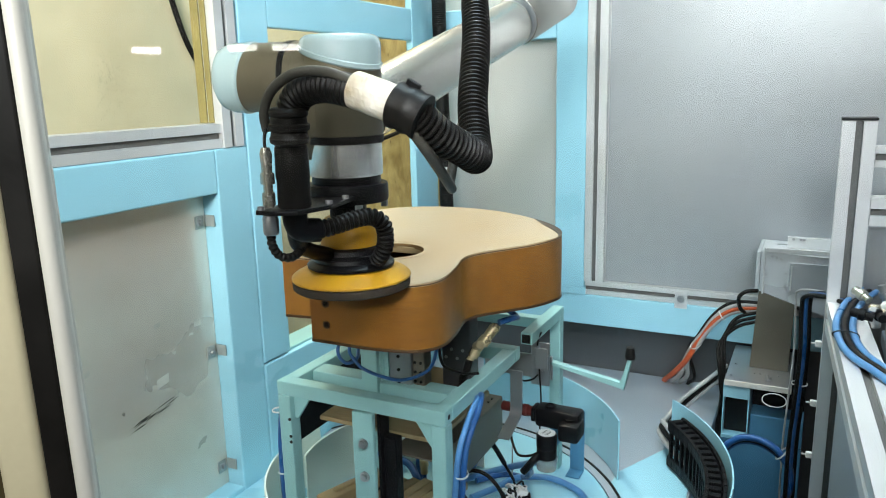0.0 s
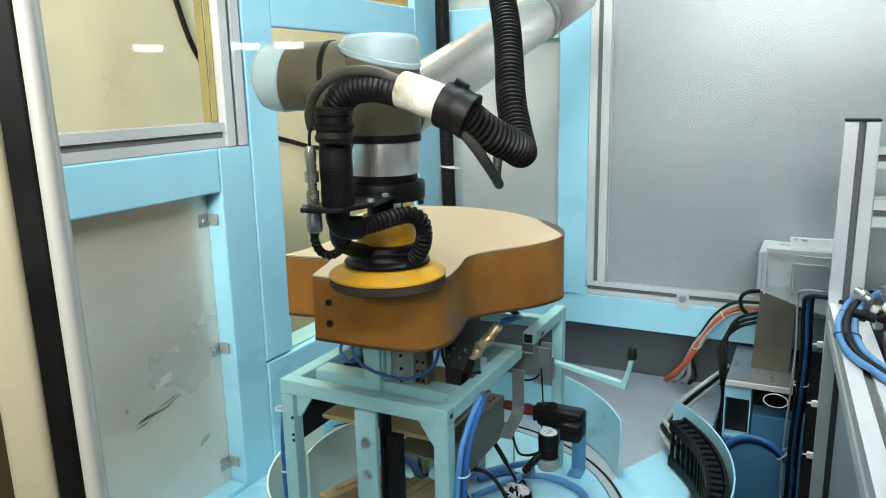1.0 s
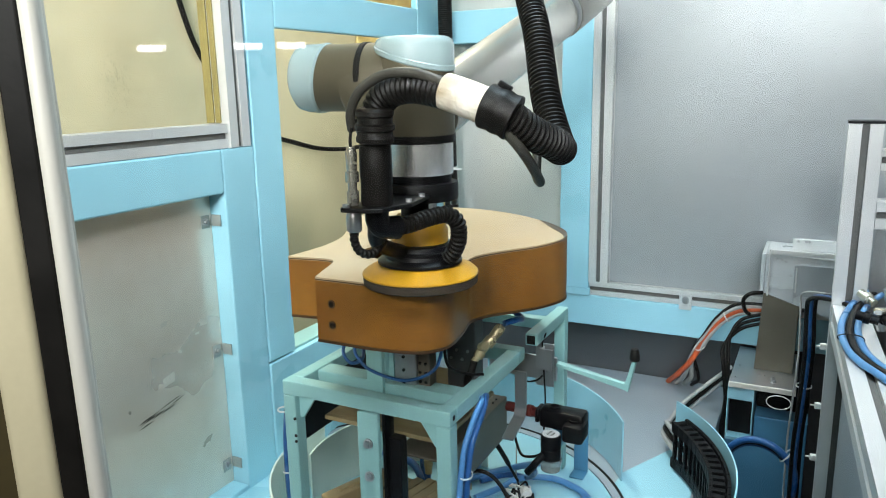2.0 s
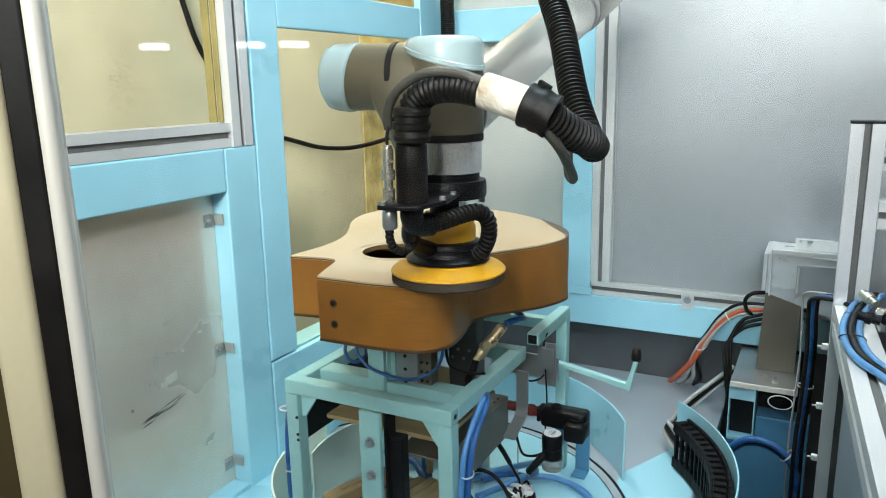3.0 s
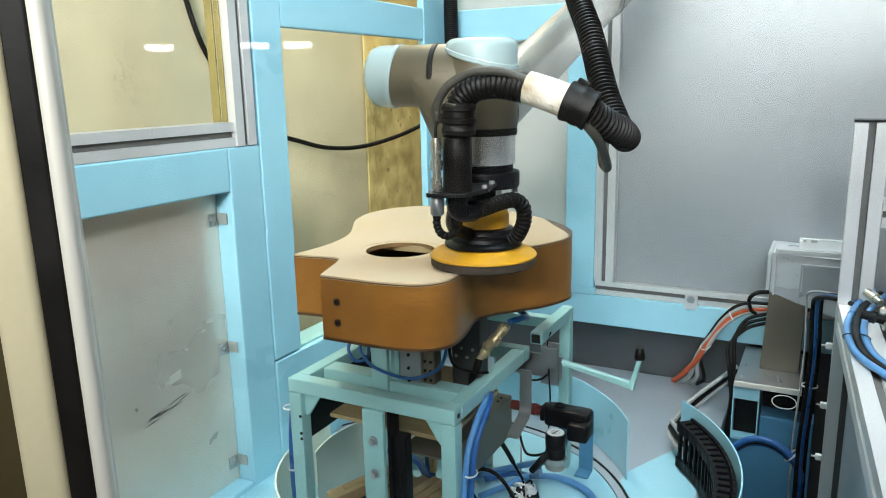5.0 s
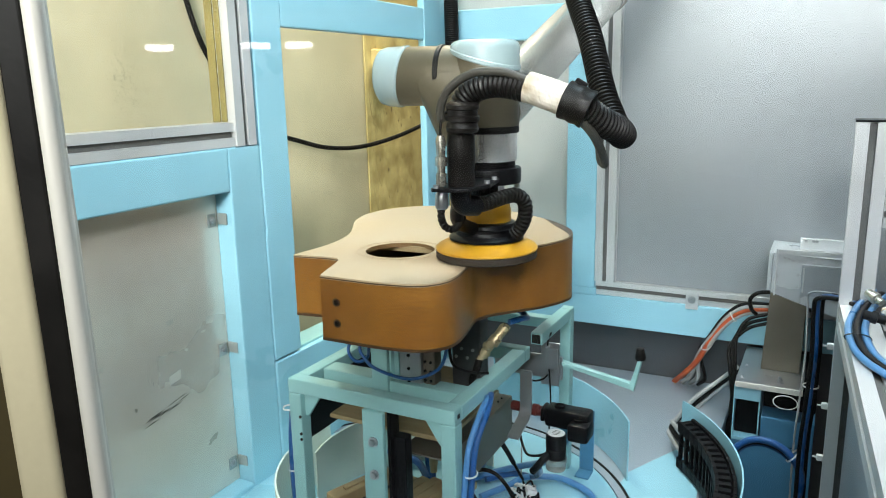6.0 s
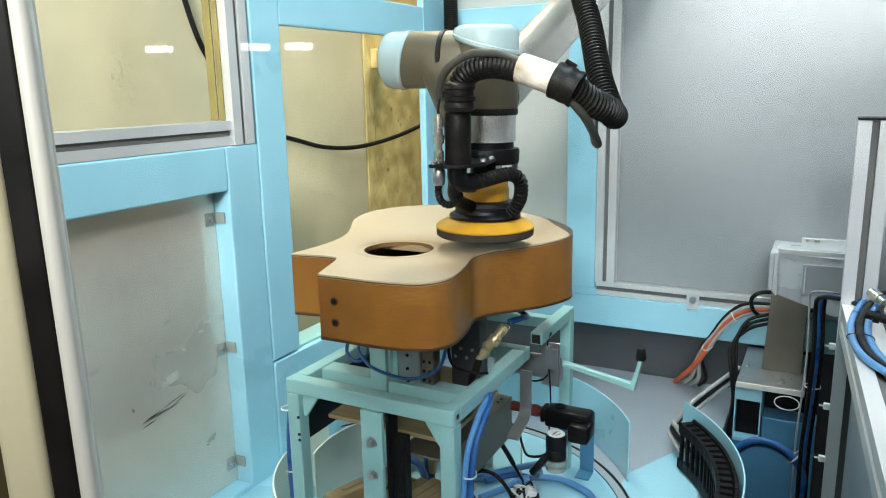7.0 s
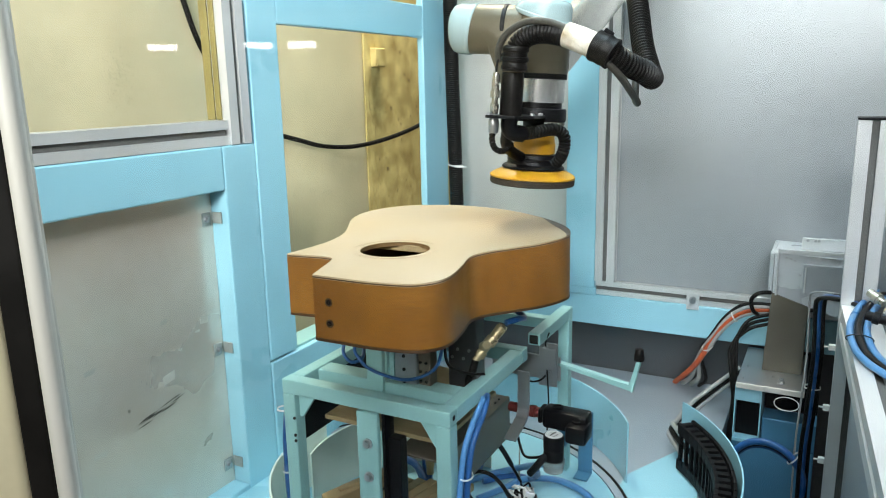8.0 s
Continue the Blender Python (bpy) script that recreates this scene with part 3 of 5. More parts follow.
# ---- fixture stand ----
def stand():
    s = thing("fixture_stand", "pale green welded square tube stand on the turntable", "stand", (0.325, -0.77, 0.6185))
    o = -Vector(s.location)

    def p(name, bm, mt=MINT, label=""):
        bm.transform(Matrix.Translation(o))
        return part(name, bm, mt, s, label)
    x0, x1, y0, y1, zt, w = 0.186, 0.462, -0.907, -0.632, 0.90, 0.022
    p("top_tube", box(x0, x1, y0, y0 + w, zt - w, zt, 0.002))
    p("top_tube", box(x0, x1, y1 - w, y1, zt - w, zt, 0.002))
    p("top_tube", box(x0, x0 + w, y0 + w + 0.0004, y1 - w - 0.0004, zt - w, zt - 0.0005, 0.002))
    p("top_tube", box(x1 - w, x1, y0 + w + 0.0004, y1 - w - 0.0004, zt - w, zt - 0.0005, 0.002))
    # tubes are solid; a black patch paints the shade of the open end
    p("tube_mouth", box(x1 - 0.0005, x1 + 0.0008, y0 + 0.008, y0 + w - 0.008, zt - w + 0.008, zt - 0.008, 0), BLACK, "black patch standing for the shaded open tube end")
    p("cross_tube", box(x0 + w + 0.0004, x1 - w - 0.0004, y0 + 0.057, y0 + 0.09, zt - 0.026, zt - 0.002, 0.002))
    for x, y in ((x0, y0), (x1 - w, y0), (x0, y1 - w)):
        p("leg", box(x, x + w, y, y + w, 0.6185, zt - w - 0.0004, 0.002))
    for x, k in ((x0 + w, 1), (x1 - w, -1)):
        bm = slab([(0, 0), (k * 0.03, 0), (k * 0.006, -0.036), (0, -0.036)], -0.0025, 0.0025, 0.0008)
        bm.transform(Matrix.Translation((x, y0 + 0.012, zt - w - 0.0006)) @ pose(0, 0, 0, 90))
        p("gusset", bm)
    p("front_bar", box(0.318, 0.352, y0 - 0.004, y0 + 0.004, 0.6185, zt - w - 0.0006, 0.0015))
    for z in (0.832, 0.782):
        p("bolt", join(rod((0.336, y0 - 0.004, z), (0.336, y0 - 0.006, z), 0.0075, 16), rod((0.336, y0 - 0.006, z), (0.336, y0 - 0.0105, z), 0.0052, 6)), STEEL)
    for x in (x0 + 0.02, ):
        for z in (0.842, 0.815, 0.806):
            p("screw", rod((x, y0, z), (x, y0 - 0.0015, z), 0.0024, 10), BLACK)
    p("dark_bar", join(box(0.3525, 0.358, y0 + 0.006, y0 + 0.03, 0.6185, zt - w - 0.001, 0.001), box(0.3585, 0.378, y0 + 0.012, y0 + 0.03, 0.6185, 0.838, 0.001)), BLACKM, "black steel bar")
    # added dark sheet that blackens the opening behind the left leg
    p("dark_side_sheet", box(x0 + 0.004, x0 + 0.009, y0 + w + 0.0006, y1 - w - 0.0006, 0.79, zt - w - 0.0006, 0.001), BLACKM, "dark sheet along the stand's left side")
    p("ply_shelf", box(x0 + 0.036, x1 - 0.04, y0 + 0.05, y1 - 0.036, 0.823, 0.83, 0.001), PLY, "tan plywood shelf")
    p("steel_channel", join(box(0.345, 0.421, y0 + 0.05, -0.61, 0.794, 0.797, 0.0005), box(0.418, 0.421, y0 + 0.05, -0.61, 0.725, 0.7935, 0.0005), box(0.345, 0.4175, -0.614, -0.611, 0.725, 0.7935, 0.0005)), BROWNST, "dull brown steel channel")
    for y in (-0.63, -0.645):
        p("screw", rod((0.41, y, 0.797), (0.41, y, 0.799), 0.002, 8), BLACK)
    # short outrigger behind
    xa, ya = 0.467, -0.5
    p("outrigger_tube", box(xa, xa + 0.02, -0.645, ya, 0.908, 0.928, 0.002))
    # black patch again for the shaded hollow of the tube
    p("tube_mouth", box(xa + 0.003, xa + 0.017, -0.6462, -0.6445, 0.911, 0.925, 0), BLACK, "black patch standing for the shaded open tube end")
    p("outrigger_post", box(xa, xa + 0.02, ya + 0.0005, ya + 0.0205, 0.6185, 0.928, 0.002))
    p("outrigger_tube", box(0.30, xa - 0.0005, ya, ya + 0.02, 0.886, 0.906, 0.002))
    return s


def fixture():
    f = thing("vacuum_fixture", "aluminium clamping fixture with vacuum cups under the guitar", "fixture", (0.325, -0.79, 0.8985))
    part("support_bar", box(-0.024, 0.003, -0.066, -0.058, -0.026, 0.11, 0.001), MINT, f, "pale green flat upright bar")
    for x, y, r in ((0.07, 0.03, 0.009), (-0.05, 0.12, 0.009), (0.06, 0.13, 0.009)):
        zt = 0.1018 - 0.044 * y
        smooth(part("support_post", lathe([(r, -0.025), (r, zt - 0.012), (r * 1.3, zt - 0.01), (r * 1.45, zt)], 24, Matrix.Translation((x, y, 0))), DARKST, f))
    part("tan_plate", box(0.012, 0.078, -0.03, 0.065, -0.022, -0.017, 0.001), PLY, f, "tan plywood plate")
    part("base_bar", box(-0.11, 0.11, -0.025, 0.0, -0.032, -0.0255, 0.001), DARKST, f)
    part("block", box(0.014, 0.05, -0.05, -0.02, -0.0245, 0.1, 0.002), STEEL, f, "drilled steel block")
    for z in (0.0, 0.02, 0.04):
        part("screw", rod((0.03, -0.05, z), (0.03, -0.0515, z), 0.0025, 10), BLACK, f)
    part("block", box(0.0505, 0.07, -0.046, -0.024, -0.0165, 0.1, 0.002), BROWNST, f)
    for k in range(6):
        part("screw", rod((0.055 + 0.009 * (k % 2), -0.046, 0.005 + 0.014 * (k // 2)), (0.055 + 0.009 * (k % 2), -0.0475, 0.005 + 0.014 * (k // 2)), 0.0022, 8), BLACK, f)
    part("gusset", slab([(0.004, -0.05), (0.013, -0.05), (0.013, -0.03), (0.004, -0.055)], -0.02, 0.05), MINT, f)
    part("side_block", box(0.075, 0.12, 0.0, 0.03, -0.0165, 0.09, 0.002), DARKST, f)
    for k in range(4):
        part("screw", rod((0.082 + 0.009 * k, 0.0, 0.03 + 0.013 * (k % 2)), (0.082 + 0.009 * k, -0.002, 0.03 + 0.013 * (k % 2)), 0.0024, 8), STEEL, f)
    smooth(part("vacuum_cup", lathe([(0.01, 0.06), (0.018, 0.074), (0.03, 0.082), (0.031, 0.086)], 28, Matrix.Translation((0.108, -0.075, 0.024))), CLEAR, f, "clear vacuum cup"))
    smooth(part("vacuum_tube", hose([(-0.034, -0.07, 0.075), (-0.033, -0.08, 0.05), (-0.026, -0.08, 0.038), (-0.012, -0.08, 0.026), (0.018, -0.08, 0.019), (0.05, -0.08, 0.0185), (0.08, -0.08, 0.03), (0.1, -0.08, 0.0475), (0.109, -0.077, 0.08)], 0.0024, 0.004, 10), BLUET, f, "thin blue tube"), 60)
    smooth(part("vacuum_tube", hose([(-0.05, -0.05, 0.08), (-0.06, -0.07, 0.045), (-0.045, -0.075, 0.028), (-0.035, -0.06, 0.03), (-0.05, -0.03, 0.04), (-0.07, 0.02, 0.09)], 0.0026, 0.004, 10), BLUET, f, "thin blue tube"), 60)
    smooth(part("vacuum_tube", hose([(0.108, -0.075, 0.08), (0.112, -0.068, 0.045), (0.125, -0.03, 0.022), (0.135, -0.005, 0.014)], 0.0021, 0.004, 10), BLACK, f), 60)
    # brass vacuum generator
    v = thing("brass_valve", "brass and nickel pneumatic fitting on a black hose", "valve", (0.441, -0.80, 0.9005))
    d = (Vector((0.478, -0.759, 0.98)) - Vector((0.444, -0.793, 0.928)))
    smooth(part("body", lathe([(0.0055, 0.0), (0.0055, 0.008), (0.008, 0.0085), (0.008, 0.018), (0.0062, 0.0185), (0.0062, 0.03), (0.009, 0.0305), (0.009, 0.042), (0.007, 0.0425), (0.0085, 0.06), (0.006, 0.066)], 14, along(Vector((0.003, 0.007, 0.028)), Vector((0.003, 0.007, 0.028)) + d)), BRASS, v))
    part("knob", rod((0.013, 0.012, 0.05), (0.023, 0.004, 0.056), 0.0065, 12, 0.001), BRASS, v)
    smooth(part("hose", hose([(0.004, 0.008, 0.03), (0.0, 0.004, 0.012), (-0.006, 0.005, 0.0005), (-0.012, 0.015, -0.03)], 0.0058, 0.004, 12), BLACK, v), 60)
    smooth(part("tube", hose([(0.037, 0.04, 0.08), (0.05, 0.06, 0.082), (0.045, 0.09, 0.075), (0.02, 0.1, 0.085)], 0.0045, 0.004, 10), BLUET, v), 60)


def rear_bracket():
    b = thing("support_arm", "bent steel support arm with a black rubber tip", "bracket", (0.47, -0.6, 0.84))
    part("slotted_plate", box(-0.085, 0.036, 0.0, 0.004, -0.005, 0.036, 0.001), STEEL, b)
    part("upright_plate", box(0.0, 0.032, -0.004, -0.0005, -0.015, 0.06, 0.001), STEEL, b)
    for x, z in ((0.008, 0.05), (0.022, 0.045), (-0.05, 0.02), (-0.03, 0.0), (0.02, 0.01)):
        part("screw", join(rod((x, -0.004, z), (x, -0.0065, z), 0.0052, 12), rod((x, -0.0065, z), (x, -0.009, z), 0.003, 6)), STEEL, b)
    arm = [(0.03, 0.022), (0.15, 0.0), (0.153, -0.004), (0.164, 0.048), (0.158, 0.049), (0.148, 0.008), (0.03, 0.028)]
    bm = slab(arm, -0.012, 0.0, 0.001)
    bm.transform(pose(0, 0, 0, 90))
    part("arm", bm, MINT, b, "bent flat bar arm")
    smooth(part("rubber_tip", lathe([(0.0075, 0.0), (0.0085, 0.004), (0.0062, 0.018), (0.0055, 0.019)], 16, Matrix.Translation((0.161, 0.006, 0.0495))), BLACK, b, "black rubber tip"))
    part("angle_clip", join(box(0.013, 0.034, -0.02, -0.017, 0.02, 0.056, 0.001), box(0.013, 0.016, -0.0165, 0.0, 0.02, 0.056, 0.001)), STEEL, b, "small steel angle")
    h = thing("steel_hanger", "bent steel hanger strip below the slotted plate", "bracket", (0.461, -0.645, 0.803))
    bend = [(-0.004, 0.06), (-0.004, 0.0)] + [(-0.024 + 0.02 * math.cos(radians(q)), -0.0 - 0.02 * math.sin(radians(q))) for q in range(12, 70, 12)] + [(-0.062, -0.032)]
    back = [(y + 0.003 * math.cos(radians(min(90, 7 * k))), z - 0.003 * math.sin(radians(min(90, 7 * k)))) for k, (y, z) in enumerate(bend)]
    bm = slab(bend + back[::-1], -0.01, 0.01)
    bm.transform(Matrix(((0, 0, 1, 0), (1, 0, 0, 0), (0, 1, 0, 0), (0, 0, 0, 1))))
    part("strip", bm, STEEL, h)
    w = thing("thin_wire", "thin black sensor wire hanging from the bracket", "cable", (0.49, -0.61, 0.85))
    smooth(part("wire", hose([(0.0, 0.0, 0.07), (-0.006, 0.0, 0.05), (-0.002, -0.002, 0.0), (0.0, 0, -0.05), (-0.002, 0.0, -0.1)], 0.0014, 0.004, 8), BLACK, w), 60)
    smooth(part("wire", hose([(-0.045, -0.008, 0.0), (-0.03, -0.01, -0.014), (-0.012, -0.01, -0.01), (-0.002, -0.01, 0.0)], 0.0016, 0.004, 8), BLACK, w), 60)


def regulator():
    r = thing("filter_regulator", "black pneumatic filter regulator with a clear bowl", "regulator", (0.515, -0.64, 0.6185))
    # mount's blue is darkened for the shadow under the valve body
    part("mount", join(box(-0.01, 0.016, 0.15, 0.153, 0.0, 0.12, 0.001), box(-0.01, 0.016, 0.12, 0.1495, 0.0, 0.003, 0.001), box(-0.004, 0.01, 0.018, 0.1495, 0.116, 0.1195, 0.001), box(-0.004, 0.01, 0.0145, 0.0178, 0.116, 0.156, 0.001)), SHADEBLUE, r, "blue mounting plate")
    smooth(part("valve_body", join(box(-0.022, 0.052, -0.012, 0.022, 0.155, 0.187, 0.006), box(0.022, 0.056, -0.03, 0.01, 0.145, 0.175, 0.006), box(-0.03, -0.0225, -0.008, 0.02, 0.16, 0.184, 0.003)), BLACKP, r))
    for x, y in ((0.036, -0.008), (0.0, 0.004)):
        smooth(part("port", lathe([(0.009, 0.0), (0.009, 0.003), (0.0065, 0.0035), (0.0065, 0.001)], 20, Matrix.Translation((x, y, 0.175 if x > 0.02 else 0.187))), BLACKM, r))
    top = Matrix.Translation((0.008, -0.037, 0.0207))
    smooth(part("knob", lathe([(0.0145, 0.116), (0.0162, 0.118), (0.0162, 0.137), (0.0148, 0.14)], 32, top), BLACKP, r, "black adjusting knob"))
    smooth(part("gauge_label", lathe([(0.0136, 0.1402), (0.0136, 0.1408)], 32, top), WHITEP, r, "round white label with small print"))
    for k in range(4):
        e = 0.0065 - 0.002 * (k in (0, 3))
        part("print_line", box(0.008 - e, 0.008 + e, -0.0438 + 0.0042 * k, -0.0428 + 0.0042 * k, 0.1616, 0.1619, 0), GREYH, r)
    smooth(part("neck", lathe([(0.014, 0.098), (0.0158, 0.1), (0.0158, 0.113), (0.0145, 0.116)], 24, top), BLACKP, r))
    smooth(part("bowl", lathe([(0.012, 0.078), (0.0155, 0.08), (0.016, 0.083), (0.016, 0.092), (0.0178, 0.0925), (0.0178, 0.0978)], 28, top), GLASSY, r, "clear plastic bowl"))
    smooth(part("elbow", hose([(0.0, -0.045, 0.128), (-0.006, -0.058, 0.122), (-0.013, -0.062, 0.112), (-0.022, -0.062, 0.1)], 0.0058, 0.004, 14), BLACKP, r), 60)
    smooth(part("red_pipe", rod((-0.085, 0.011, 0.1712), (-0.057, 0.0085, 0.172), 0.0082, 18), RED, r, "brownish red pipe"))
    smooth(part("red_joint", lathe([(0.0085, 0.0), (0.0085, 0.008), (0.01, 0.009), (0.01, 0.017), (0.0085, 0.018), (0.0085, 0.026)], 20, along((-0.056, 0.008, 0.172), (-0.03, 0.006, 0.172))), RED, r, "brownish red pipe joint"))


def tube_thing(name, label, pts, r, mt, category="hose", group="", ties=()):
    a = Vector(pts[0])
    t = thing(name, label, category, a, group)
    smooth(part("tube", hose([Vector(p) - a for p in pts], r, 0.005, 10), mt, t), 60)
    for c, w, k in ties:
        part("cable_tie", lathe([(k, -0.0013), (k + 0.0008, -0.0013), (k + 0.0008, 0.0013), (k, 0.0013), (k, -0.0013)], 20, along(Vector(c) - a, Vector(c) - a + Vector(w))), WHITEP, t, "white cable tie")
    return t


def deck_tubes():
    zd = 0.6185
    g = "air tubes on the turntable"
    tube_thing("air_tube", "thick blue air tube rising to the regulator", [(0.345, -0.62, zd + 0.008), (0.382, -0.579, zd + 0.012), (0.43, -0.583, zd + 0.036), (0.497, -0.662, zd + 0.097)], 0.0058, LBLUET, group=g)
    tube_thing("air_tube", "thick blue air tube curling over the turntable", [(0.385, -0.665, zd + 0.008), (0.412, -0.615, zd + 0.008), (0.431, -0.578, zd + 0.01), (0.462, -0.554, zd + 0.008), (0.5, -0.55, zd + 0.008), (0.552, -0.577, zd + 0.008), (0.59, -0.64, zd + 0.008)], 0.0058, LBLUET, group=g)
    tube_thing("air_tube", "blue air tube running from the regulator's elbow", [(0.499, -0.69, zd + 0.103), (0.48, -0.635, zd + 0.06), (0.441, -0.568, zd + 0.01), (0.405, -0.57, zd + 0.008), (0.37, -0.61, zd + 0.008)], 0.0056, BLUET, group=g)
    tube_thing("air_tube", "black air tube arching over the turntable", [(0.35, -0.67, zd + 0.03), (0.367, -0.673, zd + 0.052), (0.394, -0.675, zd + 0.066), (0.415, -0.67, zd + 0.061), (0.434, -0.67, zd + 0.046), (0.441, -0.658, zd + 0.02), (0.445, -0.65, zd + 0.006)], 0.0034, BLACK, group=g)
    tube_thing("air_tube", "thin black air tube lying by the stand's leg", [(0.36, -0.69, zd + 0.03), (0.385, -0.7, zd + 0.035), (0.405, -0.715, zd + 0.02), (0.415, -0.74, zd + 0.006)], 0.003, BLACK, group=g)
    tube_thing("air_tube", "dark blue air tube hanging beside the channel", [(0.395, -0.655, 0.788), (0.379, -0.63, 0.745), (0.379, -0.628, 0.69), (0.354, -0.6, 0.64), (0.33, -0.6, zd + 0.009)], 0.0058, BLUET, group=g)
    sl = tube_thing("sensor_cable", "thin black sensor cable with a dark sleeve", [(0.404, -0.659, 0.76), (0.408, -0.645, 0.735), (0.415, -0.622, 0.70), (0.421, -0.597, 0.66), (0.432, -0.585, 0.628)], 0.0026, BLACK, "cable")
    o_ = -sl.location
    smooth(part("sleeve", hose([Vector(q) + o_ for q in ((0.409, -0.642, 0.73), (0.415, -0.622, 0.70), (0.42, -0.601, 0.667))], 0.0044, 0.004, 12), BLACKP, sl, "black plastic sleeve"))
    tube_thing("sensor_cable", "thin black cable curving to the regulator", [(0.436, -0.61, 0.728), (0.445, -0.622, 0.718), (0.463, -0.645, 0.714), (0.487, -0.655, 0.722), (0.505, -0.66, 0.735)], 0.0022, BLACK, "cable")
    for pts, r_ in (([(0.2, -0.66, zd + 0.05), (0.239, -0.661, zd + 0.047), (0.268, -0.669, zd + 0.045), (0.298, -0.696, zd + 0.036), (0.319, -0.724, zd + 0.008)], 0.0066), ([(0.205, -0.69, zd + 0.03), (0.245, -0.69, zd + 0.03), (0.27, -0.7, zd + 0.025), (0.29, -0.73, zd + 0.008)], 0.006)):
        tube_thing("air_tube", "thick dark blue tube curving inside the stand", pts, r_, BLUET, group=g)
    v = thing("inline_fitting", "grey and brass inline air fitting on a dark tube", "fitting", (0.318, -0.707, 0.70))
    smooth(part("body", lathe([(0.004, -0.022), (0.0062, -0.021), (0.0062, -0.008), (0.0075, -0.0075), (0.0075, 0.004), (0.006, 0.0045), (0.006, 0.018), (0.004, 0.019)], 14), BRASS, v))
    smooth(part("tube", hose([(-0.012, 0.004, 0.09), (-0.006, 0.002, 0.05), (0.0, 0.0, 0.015)], 0.0036, 0.004, 10), BLACK, v), 60)
    smooth(part("tube", hose([(0.0, 0.0, -0.02), (0.004, -0.004, -0.045), (0.016, -0.012, -0.072)], 0.0036, 0.004, 10), BLUET, v), 60)
    for k, (dx, mt) in enumerate(((0.0, LBLUET), (0.008, BLUET), (0.003, BLUET))):
        tube_thing("leg_tube", "blue air tube tied down the stand's leg", [(0.452 + dx * 0.3, -0.80 + 0.006 * k, 0.872), (0.468 + dx * 0.3, -0.816 + 0.006 * k, 0.884), (0.469 + dx, -0.84 + 0.005 * k, 0.874), (0.469 + dx, -0.863 + 0.005 * k, 0.856), (0.468 + dx, -0.88 + 0.005 * k, 0.832), (0.467 + dx, -0.892 + 0.006 * k, 0.78), (0.466 + dx, -0.90 + 0.006 * k, 0.70), (0.466 + dx, -0.9 + 0.006 * k, zd + 0.008)], 0.0042, mt, group="tubes down the leg", ties=(((0.472, -0.883, 0.802), (0, -0.2, 1), 0.0095),) if k == 0 else ())
    for k, mt in enumerate((BLUET, BLUET, BLACK)):
        tube_thing("leg_tube", "dark blue tube tied along the far leg", [(0.18 - 0.004 * k, -0.89 + 0.004 * k, 0.845), (0.176 - 0.004 * k, -0.895 + 0.005 * k, 0.80), (0.177 - 0.004 * k, -0.897 + 0.004 * k, 0.72), (0.178, -0.892, zd + 0.01)], 0.0045, mt, group="tubes down the leg", ties=(((0.174, -0.893, 0.845), (0, 0, 1), 0.009), ((0.176, -0.893, 0.745), (0, 0, 1), 0.009)) if k == 0 else ())
    for pts in ([(0.30, -0.62, zd + 0.05), (0.32, -0.66, zd + 0.02), (0.36, -0.68, zd + 0.01), (0.39, -0.7, zd + 0.008)], [(0.27, -0.64, zd + 0.08), (0.29, -0.67, zd + 0.03), (0.33, -0.7, zd + 0.01), (0.37, -0.72, zd + 0.008)], [(0.35, -0.72, 0.81), (0.355, -0.73, 0.75), (0.36, -0.72, 0.69), (0.37, -0.71, zd + 0.008)], [(0.375, -0.71, 0.81), (0.38, -0.72, 0.76), (0.375, -0.73, 0.7), (0.38, -0.74, zd + 0.008)]):
        tube_thing("air_tube", "dark tube looping under the stand's shelf", pts, 0.0055, BLUET if pts[0][2] < 0.75 else BLACK, group=g)
    # crumpled connector bundle
    c = thing("connector_bundle", "white and black wire connectors bunched on the deck", "connectors", (0.452, -0.637, zd))
    rnd = random.Random(4)
    for k in range(12):
        p = [Vector((rnd.uniform(-0.02, 0.02), rnd.uniform(-0.02, 0.02), rnd.uniform(0.004, 0.035))) for _ in range(4)]
        smooth(part("wire", hose(p, 0.0018, 0.003, 8), WHITEP if k % 2 else BLACK, c), 60)
    part("plug", box(-0.006, 0.012, -0.012, -0.002, 0.02, 0.03, 0.001, pose(0, 0, 0.004, 10, 20, 40)), WHITEP, c)
    part("plug", box(0.012, 0.03, -0.01, 0.002, 0.003, 0.014, 0.001, pose(0, 0, 0.002, 5, -10, 20)), BLACKP, c)
    tube_thing("thin_wire", "thin grey wire bent up from the deck", [(0.424, -0.575, zd + 0.004), (0.428, -0.583, zd + 0.04), (0.432, -0.592, zd + 0.082), (0.436, -0.594, zd + 0.086)], 0.0014, GREYC, "cable")
    # timber strips below the shelf
    for k in range(6):
        w = part("wood_strip", box(-0.008, 0.008, -0.055, 0.055, 0, 0.012, 0.001), PLY)
        w.matrix_basis = pose(0.285 + 0.019 * k, -0.79 + 0.006 * k, zd + 0.05, 0, 0, -12)
        tagged(w, "short raw wooden strip stacked under the shelf", "wood strip", "wood strips")
    w = part("wood_block", join(box(-0.014, 0.014, -0.06, 0.06, 0, 0.02, 0.002), box(-0.004, 0.004, -0.035, 0.035, 0.02, 0.024, 0.001)), PLY)
    w.matrix_basis = pose(0.235, -0.80, zd + 0.05, 0, 0, -20)
    tagged(w, "raw wooden block with a raised rib", "wood block")
    q = part("strip_carrier", box(0.21, 0.40, -0.86, -0.72, zd, zd + 0.0495, 0.002), BLACKM)
    tagged(q, "dark steel carrier box under the wooden strips", "box")


